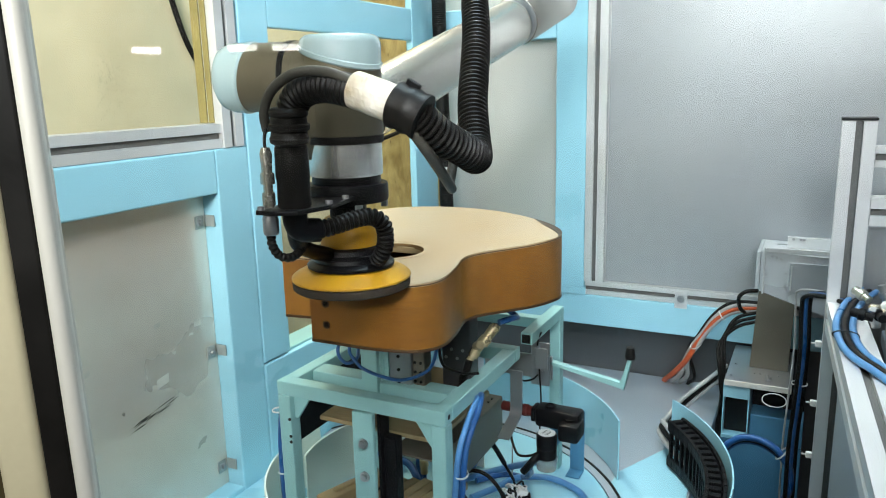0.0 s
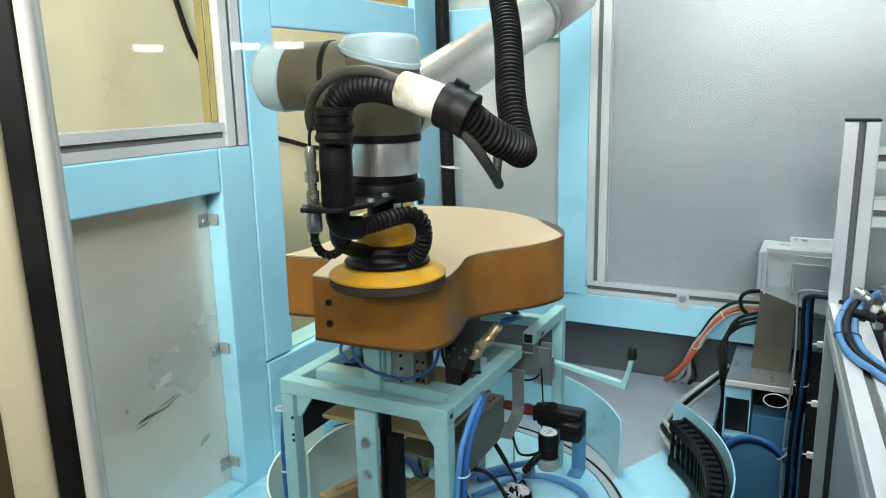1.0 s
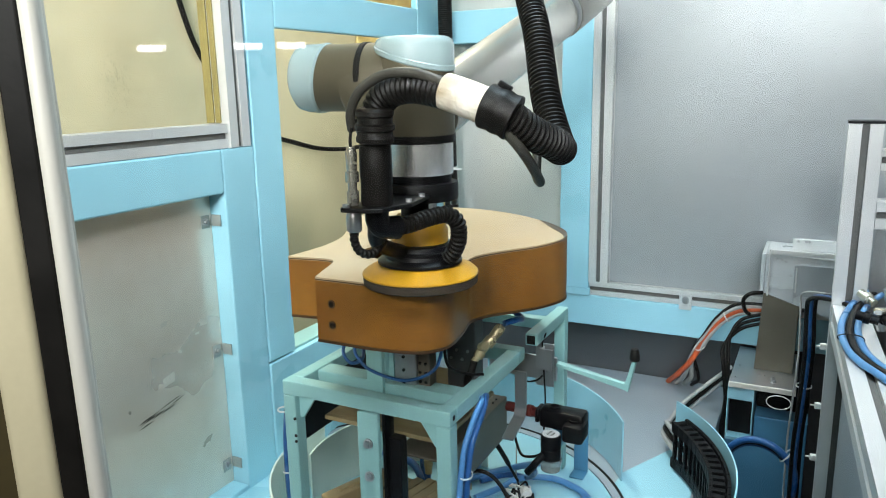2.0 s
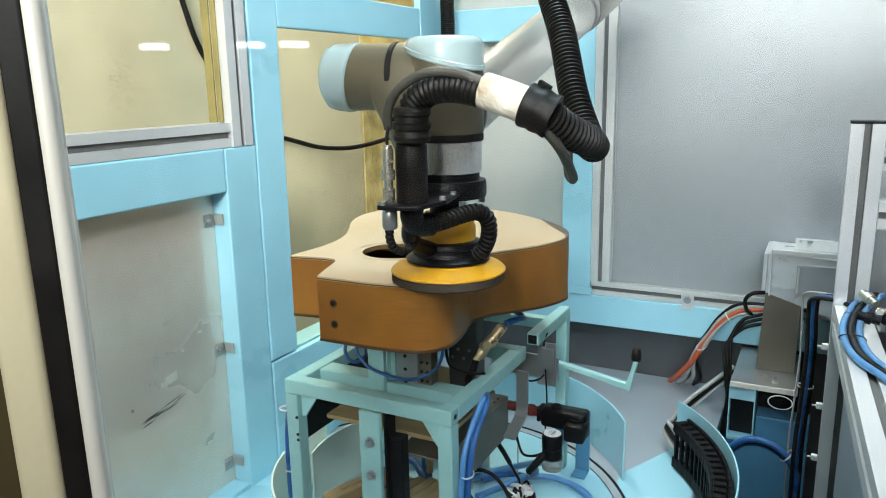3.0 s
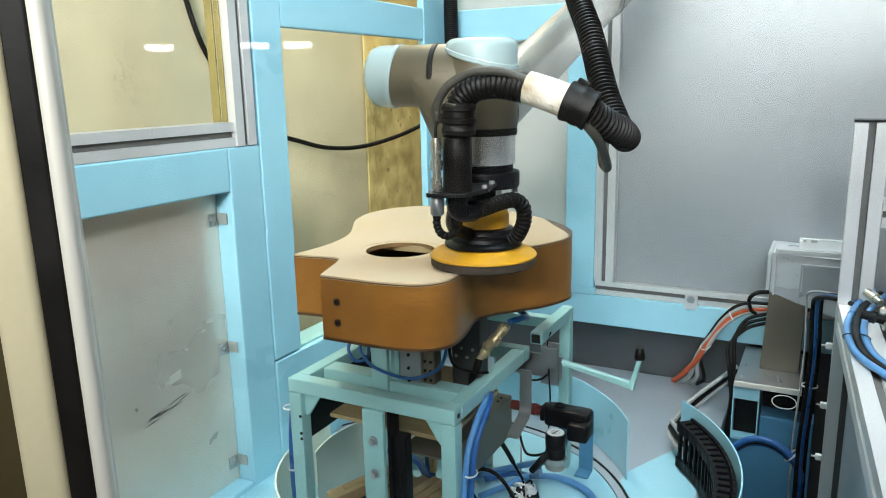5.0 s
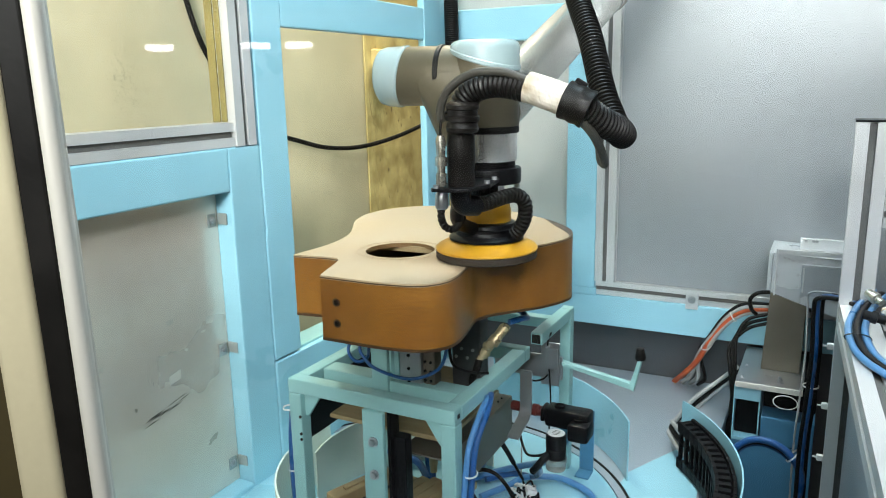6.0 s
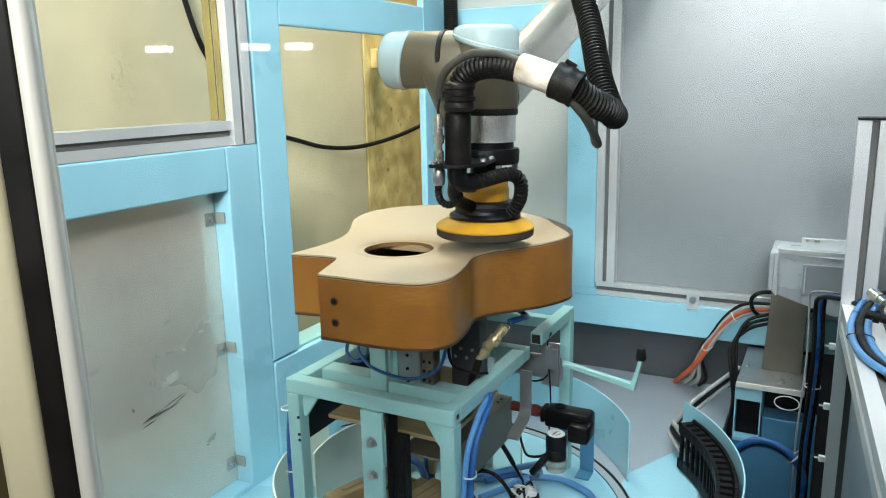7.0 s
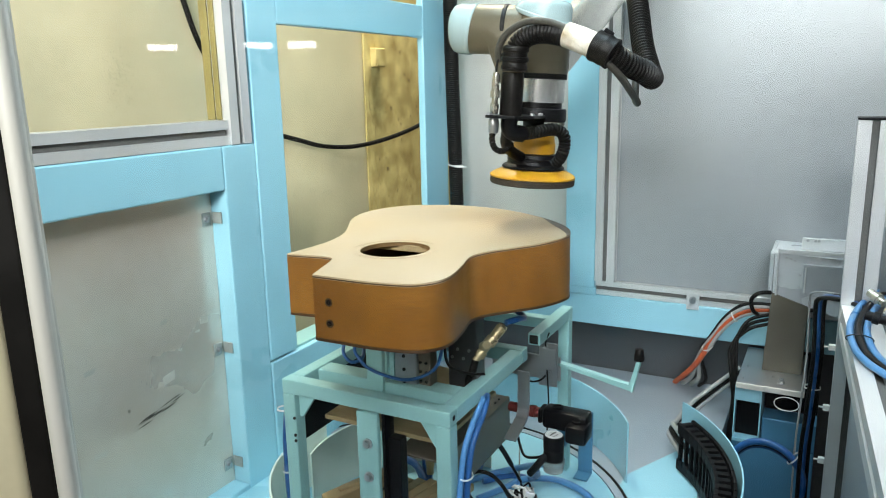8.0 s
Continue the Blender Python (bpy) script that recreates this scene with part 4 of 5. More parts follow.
def chain_guard():
    g = thing("curved_guard", "tall pale blue curved guard sheet behind the cable chain", "guard", (0.4, -0.63, 0.6078))
    part("sheet", arc_wall(0, 0, 0.393, -38, 49, 0.0, 0.112, 0.0025), BLUE, g)
    c = thing("cable_chain", "black plastic cable chain lying on its side in a curve", "cable chain", (0.4, -0.63, 0.6078))
    link = join(box(-0.0095, 0.0095, -0.003, 0.003, 0.004, 0.03, 0.0012), box(-0.0095, 0.0095, -0.003, 0.003, 0.066, 0.096, 0.0012), box(-0.0099, 0.0099, -0.0015, 0.003, 0.0302, 0.0658, 0.0006), box(-0.004, 0.004, -0.0055, -0.0032, 0.072, 0.09, 0.0008))
    inner = join(box(-0.0092, 0.0092, -0.003, 0.003, 0.004, 0.024, 0.001), box(-0.0092, 0.0092, -0.003, 0.003, 0.074, 0.094, 0.001), box(-0.0032, 0.0032, -0.003, 0.003, 0.0242, 0.0738, 0.0008))
    rib = box(-0.008, 0.003, -0.0225, -0.0035, 0.086, 0.0935, 0.001)
    low_rib = box(-0.008, -0.003, -0.024, 0.0, 0.004, 0.01, 0.001)
    a0 = part("outer_link", link, CHAINM, c)
    b0 = part("inner_link", inner, CHAINM, c)
    r0 = part("cross_bar", rib, CHAINM, c)
    l0 = part("cross_bar", low_rib, CHAINM, c)
    for k in range(26):
        a = -35 + 3.05 * k
        for src, r in ((a0, 0.384), (b0, 0.357), (r0, 0.382), (l0, 0.382)):
            ob = src if k == 0 else new(src.name.split(".")[0], src.data)
            ob.parent = c
            ob.matrix_basis = pose(r * math.cos(radians(a)), r * math.sin(radians(a)), 0, 0, 0, a - 90)
    for k, (mt, r) in enumerate(((GREYC, 0.0055), (BLACK, 0.005), (GREYC, 0.0045))):
        pts = [(0.4 + 0.37 * math.cos(radians(q)), -0.63 + 0.37 * math.sin(radians(q)), 0.635 + 0.018 * k) for q in range(-34, 44, 7)]
        pts += [(0.64, -0.33 + 0.006 * k, 0.64 + 0.012 * k), (0.632 + 0.004 * k, -0.29, 0.638 + 0.01 * k), (0.655, -0.2, 0.64 + 0.012 * k), (0.69, -0.12, 0.66 + 0.01 * k), (0.73, -0.08, 0.69 + 0.01 * k)]
        tube_thing("chain_cable", ("black" if k == 1 else "grey") + " cable running through the black cable chain", pts, r, mt, "cable", "cables in the chain")


def outside():
    tube_thing("wall_cable", "black cable sagging across the cream wall", [(-0.33, -0.42, 1.24), (-0.322, -0.215, 1.189), (-0.315, -0.1, 1.162), (-0.29, 0.02, 1.155), (-0.27, 0.18, 1.172), (-0.25, 0.33, 1.205), (-0.23, 0.46, 1.25)], 0.006, BLACK, "cable")
    tube_thing("wall_cable", "black cable hanging in front of the cream wall", [(-0.34, -0.56, 1.62), (-0.34, -0.525, 1.5), (-0.34, -0.49, 1.41), (-0.34, -0.433, 1.33), (-0.34, -0.4, 1.28), (-0.34, -0.37, 1.2)], 0.006, BLACK, "cable")
    tube_thing("wall_cable", "black cable running down beside the column", [(-0.28, 0.46, 1.8), (-0.28, 0.455, 1.3), (-0.28, 0.44, 1.1), (-0.28, 0.44, 0.7)], 0.008, BLACK, "cable")
    p = part("steel_upright", join(box(-0.33, -0.312, -0.413, -0.4, 0.002, 2.6, 0.002), box(-0.33, -0.326, -0.425, -0.4135, 0.002, 2.6, 0.001)), OLIVE)
    tagged(p, "olive yellow painted steel upright outside the cell", "post")
    j = thing("junction_box", "small cream junction box on the column", "box", (-0.342, 0.197, 1.396))
    part("body", box(0.0, 0.02, -0.026, 0.026, -0.027, 0.027, 0.003), OLDWALL, j)
    part("cover", box(0.0205, 0.023, -0.023, 0.023, -0.024, 0.024, 0.001), OLDWALL, j)
    k = thing("light_switch", "small cream switch plate on the column", "switch", (-0.342, 0.48, 1.37))
    part("body", box(0.0, 0.012, -0.014, 0.014, -0.03, 0.03, 0.003), CREAMP, k)


def corner_hose():
    h = thing("corrugated_conduit", "black corrugated conduit hanging in the cell's corner", "conduit", (0.03, -0.035, 1.1))
    smooth(part("conduit", hose([(-0.004, -0.004, 0.9), (-0.002, -0.002, 0.4), (0.0, 0.0, 0.2), (0.006, -0.002, 0.0), (0.01, -0.004, -0.15), (0.016, -0.006, -0.3), (0.02, -0.01, -0.48)], 0.0175, 0.0016, 20, 0.0014, 3), BLACK, h), 60)
    part("cable_tie", join(lathe([(0.0175, -0.002), (0.0192, -0.002), (0.0192, 0.002), (0.0175, 0.002), (0.0175, -0.002)], 24, Matrix.Translation((0.005, -0.001, 0.02)) @ pose(0, 0, 0, 8, 6)), box(0.015, 0.045, -0.022, -0.019, 0.013, 0.017, 0.0005)), WHITEP, h, "white cable tie")


# ---- robot, sander ----
def wrist_parts(w):
    smooth(part("wrist_housing", join(
        lathe([(0.0405, 0.166), (0.042, 0.168), (0.042, 0.24), (0.041, 0.246)], 56)), ROBOT, w))
    ax = Vector((-0.98, -0.18, 0)).normalized()
    a, b = Vector((0, 0, 0.228)) + ax * 0.0, Vector((0, 0, 0.228)) + ax * 0.11
    smooth(part("wrist_barrel", lathe([(0.034, 0), (0.0365, 0.03), (0.0365, 0.109), (0.0355, 0.111)], 56, along(a, b)), ROBOT, w))
    web = bmesh.new()
    for q in range(32):
        c_, s_ = math.cos(q * math.tau / 32), math.sin(q * math.tau / 32)
        web.verts.new((0.0405 * c_, 0.0405 * s_, 0.169))
        web.verts.new((0.0405 * c_, 0.0405 * s_, 0.21))
        for d in (0.03, 0.076):
            web.verts.new(a + ax * d + Vector((0, 0, 1)) * 0.0362 * s_ + ax.cross(Vector((0, 0, 1))) * 0.0362 * c_)
    for q in ((-0.05, -0.022), (-0.05, 0.018), (-0.034, -0.032), (-0.034, 0.03), (-0.02, -0.034), (-0.02, 0.034)):
        web.verts.new((*q, 0.142))
    bmesh.ops.convex_hull(web, input=web.verts[:])
    smooth(part("wrist_web", web, ROBOT, w), 30)
    end = lathe([(0.0367, -0.0075), (0.0382, -0.006), (0.0382, -0.0015), (0.0374, -0.0005), (0.0372, 0.014), (0.0345, 0.023), (0.028, 0.028), (0.016, 0.031), (0.0, 0.032)], 56, along(b, b + ax))
    for v in end.verts:
        if (v.co - b).dot(ax) < 0.0:
            v.co -= ax * 0.14 * (v.co.z - b.z)
    smooth(part("end_cap", end, CAPB, w, "pale blue plastic end cap"))
    cap = lathe([(0.0425, -0.0015), (0.0437, 0.0), (0.0437, 0.004), (0.0425, 0.005), (0.0425, 0.02), (0.0405, 0.0255), (0.036, 0.0285), (0.0, 0.0295)], 64)
    for v in cap.verts:
        if v.co.z < 0.006:
            v.co.z += 0.006 - 0.30 * v.co.x + 0.05 * v.co.y
    cap.transform(Matrix.Translation((0, 0, 0.24)))
    smooth(part("top_cap", cap, CAPB, w, "pale blue plastic top cap with a slanted rim"))
    smooth(part("seal_ring", lathe([(0.0412, 0.158), (0.0418, 0.159), (0.0418, 0.1655), (0.0412, 0.166)], 56), BLACK, w, "black rubber seal ring"))
    smooth(part("flange", lathe([(0.039, 0.124), (0.0395, 0.126), (0.0395, 0.158), (0.038, 0.159)], 56), FLANGE, w, "turned aluminium tool flange"))
    smooth(part("seal_ring", lathe([(0.0367, 0.0), (0.0377, 0.001), (0.0377, 0.006), (0.0367, 0.007)], 56, along(a + ax * 0.05, b)), BLACK, w, "black rubber seal ring"))


def robot():
    r = thing("robot_arm", "taupe and silver collaborative robot arm with pale blue caps", "robot", (0, 0, 0))
    w = new("wrist")
    w.parent = r
    wrist_parts(w)
    f = new("forearm")
    f.parent = r
    smooth(part("arm_tube", lathe([(0.034, -0.02), (0.035, 0.0), (0.035, 0.395), (0.034, 0.397)], 56), TUBEM, f, "satin silver tube"))
    smooth(part("joint_ring", lathe([(0.0355, 0.397), (0.036, 0.399), (0.036, 0.414), (0.0355, 0.416)], 56), STEEL, f))
    smooth(part("elbow", lathe([(0.037, 0.416), (0.038, 0.418), (0.038, 0.6), (0.03, 0.62)], 56), TUBEM, f))
    return r, w, f


TAIL_AT = (0.148, -0.124, 0.194)  # where the hose leaves its clamp


def sander():
    s = thing("orbital_sander", "yellow and black pneumatic orbital sander with hoses", "sander", (0, 0, 0))
    smooth(part("pad", lathe([(0.063, 0.0), (0.0648, 0.0015), (0.065, 0.0085), (0.0636, 0.01)], 64), PADM, s, "dusty dark sanding pad"))
    smooth(part("skirt", lathe([(0.0644, 0.0102), (0.0658, 0.0112), (0.0656, 0.0132), (0.062, 0.0165), (0.05, 0.0225), (0.045, 0.0235)], 64), YELLOW, s, "dusty yellow skirt"))
    smooth(part("shroud", lathe([(0.0445, 0.0237), (0.0475, 0.0245), (0.0478, 0.0275), (0.0455, 0.0295), (0.0405, 0.0315), (0.039, 0.036), (0.0402, 0.0365), (0.0402, 0.0395), (0.0385, 0.0405), (0.037, 0.0455), (0.033, 0.0475)], 64), BLACKP, s, "black plastic shroud"))
    smooth(part("motor_body", lathe([(0.0318, 0.0477), (0.032, 0.062), (0.0305, 0.064), (0.0295, 0.074), (0.025, 0.078)], 48), YELLOW, s))
    smooth(part("neck", lathe([(0.02, 0.076), (0.02, 0.096)], 32), BLACKM, s))
    smooth(part("adapter_disc", lathe([(0.0435, 0.096), (0.0445, 0.098), (0.0445, 0.113), (0.0435, 0.115), (0.037, 0.1155), (0.037, 0.1265)], 56), BLACKM, s, "black adapter disc"))
    smooth(part("mount_stub", lathe([(0.028, 0.12), (0.028, 0.15)], 32), BLACKM, s))
    part("plate", slab([(-0.013, -0.136), (-0.009, -0.141), (0.012, -0.14), (0.03, -0.13), (0.04, -0.09), (0.03, -0.03), (0.0, -0.02), (-0.014, -0.06)], 0.102, 0.106, 0.001), BLACKM, s, "black mounting plate")
    for x, y in ((-0.006, -0.1365), (0.03, -0.05), (0.034, -0.085)):
        part("screw", rod((x, y, 0.106), (x, y, 0.1095), 0.0035, 8), STEEL, s)
    smooth(part("cuff", lathe([(0.0155, 0.106), (0.0162, 0.108), (0.0158, 0.132), (0.0164, 0.134), (0.016, 0.16), (0.0152, 0.164)], 32, Matrix.Translation((0.0135, -0.1115, 0)) @ Matrix.Diagonal((0.97, 0.97, 1, 1))), BLACK, s))
    smooth(part("cuff", lathe([(0.0145, 0.162), (0.0176, 0.164), (0.0182, 0.168), (0.0168, 0.17), (0.0166, 0.174), (0.0188, 0.1755), (0.019, 0.18), (0.0168, 0.1815), (0.0166, 0.187), (0.0182, 0.1885), (0.018, 0.1925), (0.0148, 0.195)], 32, Matrix.Translation((0.0105, -0.1115, 0.004)) @ pose(0, 0, 0, 3, 3)), BLACK, s, "strapped rubber sleeve"))
    smooth(part("vacuum_hose", hose([(0.013, -0.1115, 0.165), (0.0145, -0.1115, 0.19), (0.03, -0.114, 0.2105), (0.06, -0.118, 0.2165), (0.1, -0.124, 0.21)], 0.0148, 0.0014, 20, 0.0022, 4), BLACK, s), 60)
    tape = hose([(0.094, -0.124, 0.213), (0.105, -0.124, 0.2095), (0.12, -0.1245, 0.2045), (0.138, -0.125, 0.198)], 0.0162, 0.0026, 26)
    rnd = random.Random(8)
    for v in tape.verts:
        v.co += Vector((rnd.uniform(-1, 1), rnd.uniform(-1, 1), rnd.uniform(-1, 1))) * 0.00042
    part("tape_wrap", tape, TAPE, s, "crumpled white masking tape")
    smooth(part("clamp", hose([(0.134, -0.125, 0.2), (0.146, -0.1245, 0.195), (0.158, -0.123, 0.189)], 0.02, 0.004, 22, 0.0012, 3), BLACK, s, "black rubber hose clamp"), 60)
    part("clamp_lug", box(-0.006, 0.007, -0.0025, 0.0025, 0.0, 0.0075, 0.001, Matrix.Translation((0.148, -0.124, 0.212)) @ pose(0, 0, 0, 0, 30, 0)), BLACKP, s)
    tail = new("hose_tail")
    tail.parent = s
    back = Matrix.Translation(-Vector(TAIL_AT))

    def hung(bm):
        bm.transform(back)
        return bm
    smooth(part("vacuum_hose", hung(hose([(0.15, -0.123, 0.193), (0.166, -0.1, 0.178), (0.178, -0.07, 0.168), (0.179, -0.042, 0.161), (0.171, -0.016, 0.162), (0.158, 0.004, 0.179), (0.14, 0.03, 0.21), (0.11, 0.085, 0.275), (0.07, 0.15, 0.35), (0.04, 0.22, 0.46), (0.03, 0.26, 0.56)], 0.0156, 0.0014, 22, 0.0026, 4)), BLACK, tail), 32)
    smooth(part("exhaust_hose", hose([(0.02, -0.09, 0.08), (0.03, -0.075, 0.082), (0.042, -0.056, 0.086), (0.053, -0.04, 0.087), (0.0605, -0.03, 0.078), (0.06, -0.025, 0.06), (0.053, -0.021, 0.045), (0.045, -0.018, 0.036)], 0.0092, 0.0013, 18, 0.002, 4), BLACK, s), 32)
    smooth(part("elbow", hose([(0.013, -0.111, 0.104), (0.011, -0.109, 0.092), (0.013, -0.103, 0.083), (0.023, -0.087, 0.08)], 0.0118, 0.003, 18), BLACKP, s), 60)
    smooth(part("elbow", hose([(0.006, -0.104, 0.083), (-0.002, -0.09, 0.066), (-0.006, -0.066, 0.053), (-0.004, -0.036, 0.042)], 0.0082, 0.003, 16), BLACKP, s), 60)
    smooth(part("air_hose", hose([(-0.004, -0.127, 0.084), (-0.006, -0.125, 0.072), (-0.005, -0.118, 0.06), (0.0, -0.108, 0.055), (0.002, -0.094, 0.058), (0.001, -0.08, 0.064)], 0.0046, 0.0013, 14, 0.001, 4), BLACK, s), 32)
    smooth(part("air_coupling", lathe([(0.006, 0.0), (0.0068, 0.003), (0.0068, 0.014), (0.005, 0.0145), (0.005, 0.022), (0.0075, 0.0225), (0.0075, 0.032), (0.0055, 0.033), (0.0065, 0.05), (0.0045, 0.056)], 16, Matrix.Translation((-0.004, -0.127, 0.107)) @ Matrix.Diagonal((0.88, 0.88, 1, 1))), NICKEL, s, "nickel plated quick coupling"))
    smooth(part("air_coupling", lathe([(0.006, 0.0), (0.0075, 0.002), (0.0075, 0.016), (0.006, 0.02)], 12, Matrix.Translation((-0.004, -0.127, 0.081))), STEEL, s))
    smooth(part("air_line", hose([(-0.006, -0.12, 0.178), (-0.003, -0.126, 0.195), (0.011, -0.13, 0.2145), (0.037, -0.131, 0.228), (0.066, -0.13, 0.229), (0.09, -0.13, 0.222), (0.106, -0.13, 0.214)], 0.0046, 0.004, 12), GREYH, s, "grey rubber air line"), 60)
    smooth(part("air_line", hung(hose([(0.15, -0.128, 0.182), (0.162, -0.112, 0.164), (0.164, -0.08, 0.146), (0.162, -0.045, 0.13), (0.158, -0.032, 0.127), (0.152, -0.024, 0.135), (0.144, 0.0, 0.175), (0.12, 0.07, 0.24), (0.07, 0.17, 0.36)], 0.0048, 0.004, 12)), GREYH, tail, "grey rubber air line"), 60)
    smooth(part("signal_wire", hose([(-0.004, -0.127, 0.16), (-0.004, -0.127, 0.172), (-0.003, -0.121, 0.185), (0.005, -0.116, 0.19)], 0.0016, 0.003, 8), BLACK, s), 60)
    for x, y in ((0.034, 0.02), (-0.02, -0.034), (0.03, -0.026)):
        part("screw", rod((x, y, 0.088), (x, y, 0.096), 0.004, 10), STEEL, s)
    return s, tail


TOOL = [(0, 0.417, -1.038, 1.1), (0.5, 0.432, -1.027, 1.1), (1, 0.446, -1.016, 1.1), (1.5, 0.459, -1.004, 1.1), (3, 0.494, -0.971, 1.1), (3.5, 0.501, -0.957, 1.1), (4, 0.503, -0.937, 1.1), (4.5, 0.502, -0.914, 1.1), (6, 0.486, -0.855, 1.1), (6.5, 0.478, -0.837, 1.103), (6.8, 0.473, -0.825, 1.111), (7, 0.464, -0.809, 1.117), (7.2, 0.450, -0.789, 1.131), (7.4, 0.434, -0.767, 1.157), (7.6, 0.421, -0.724, 1.168), (7.8, 0.439, -0.677, 1.167), (8, 0.461, -0.616, 1.161)]
# seconds, degrees of droop and of swing of the hanging hose
SWAY = [(0, 11.0, 2.0), (1, 6.5, 2.0), (1.5, 4.5, 1.8), (3.5, 2.5, 2.2), (4.5, 1.5, 1.0), (6.5, 1.5, 1.0), (7.2, 0.0, 0.0), (8, -3.5, -1.5)]
REACH = [(0, 0.046, 0.96, 0.276), (3.5, 0.02, 0.94, 0.33), (6.5, 0.075, 0.9, 0.42), (8, 0.08, 0.88, 0.45)]


def motions():
    def held(t, x, y, z):
        lean = float(np.interp(t, (6.8, 7.2, 7.6, 8.0), (0.0, 1.5, 3.0, 3.6)))
        return Matrix.Translation((x, y, z)) @ Matrix.Rotation(radians(lean), 4, Vector((-0.45, 0.89, 0)))

    def turned(t):
        return Matrix.Rotation(radians(float(np.interp(t, (0, 1.5, 3.5, 4.5, 6.5, 7.2, 8), (1, 1, 3, 4, 3, 0, -5)))), 4, "Z")
    walk(WRIST, [(q[0], held(*q)) for q in TOOL])
    walk(SANDER, [(q[0], held(*q) @ turned(q[0])) for q in TOOL])
    view = Vector((-0.45, 0.89, 0))
    walk(TAIL, [(t, Matrix.Translation(TAIL_AT) @ Matrix.Rotation(radians(p), 4, view) @ Matrix.Rotation(radians(q), 4, "Z")) for t, p, q in SWAY])
    rows = []
    for t, x, y, z in TOOL:
        d = [float(np.interp(t, [q[0] for q in REACH], [q[k] for q in REACH])) for k in (1, 2, 3)]
        a = held(t, x, y, z) @ Vector((0, 0.055, 0.195))
        rows.append((t, along(a, a + Vector(d))))
    walk(FOREARM, rows)


# ---- near door ----
def near_door():
    d = thing("sliding_door", "cream and aluminium sliding door edge close by", "door", (0.586, -1.5, 0.2))
    turn = pose(0, 0, 1.0, 0, 0, 27.6) @ pose(0, 0, 0, 0, -0.6, 0) @ pose(0, 0, -1.0)
    smooth(part("edge_profile", box(-0.0125, -0.0045, -0.001, 0.012, 0, 2.2, 0.0035, turn), DOORA, d, "rounded pale aluminium edge profile"), 80)
    part("seal", box(-0.0245, -0.0128, 0.001, 0.012, 0, 2.2, 0.001, turn), BLACK, d, "black rubber seal")
    smooth(part("frame_profile", box(-0.0455, -0.0248, -0.001, 0.012, 0, 2.2, 0.004, turn), DOORC, d, "warm cream painted frame profile"), 80)
    part("jamb", box(-0.1, -0.0458, 0.004, 0.012, 0, 2.2, 0.001, turn), UMBER, d, "dark umber door jamb")
    pane = part("pane", box(-0.009, 1.3, 0.003, 0.007, 0, 2.2, 0, turn), GLASS, d, "clear pane reflecting the hall lamps")
    pane.visible_shadow = False


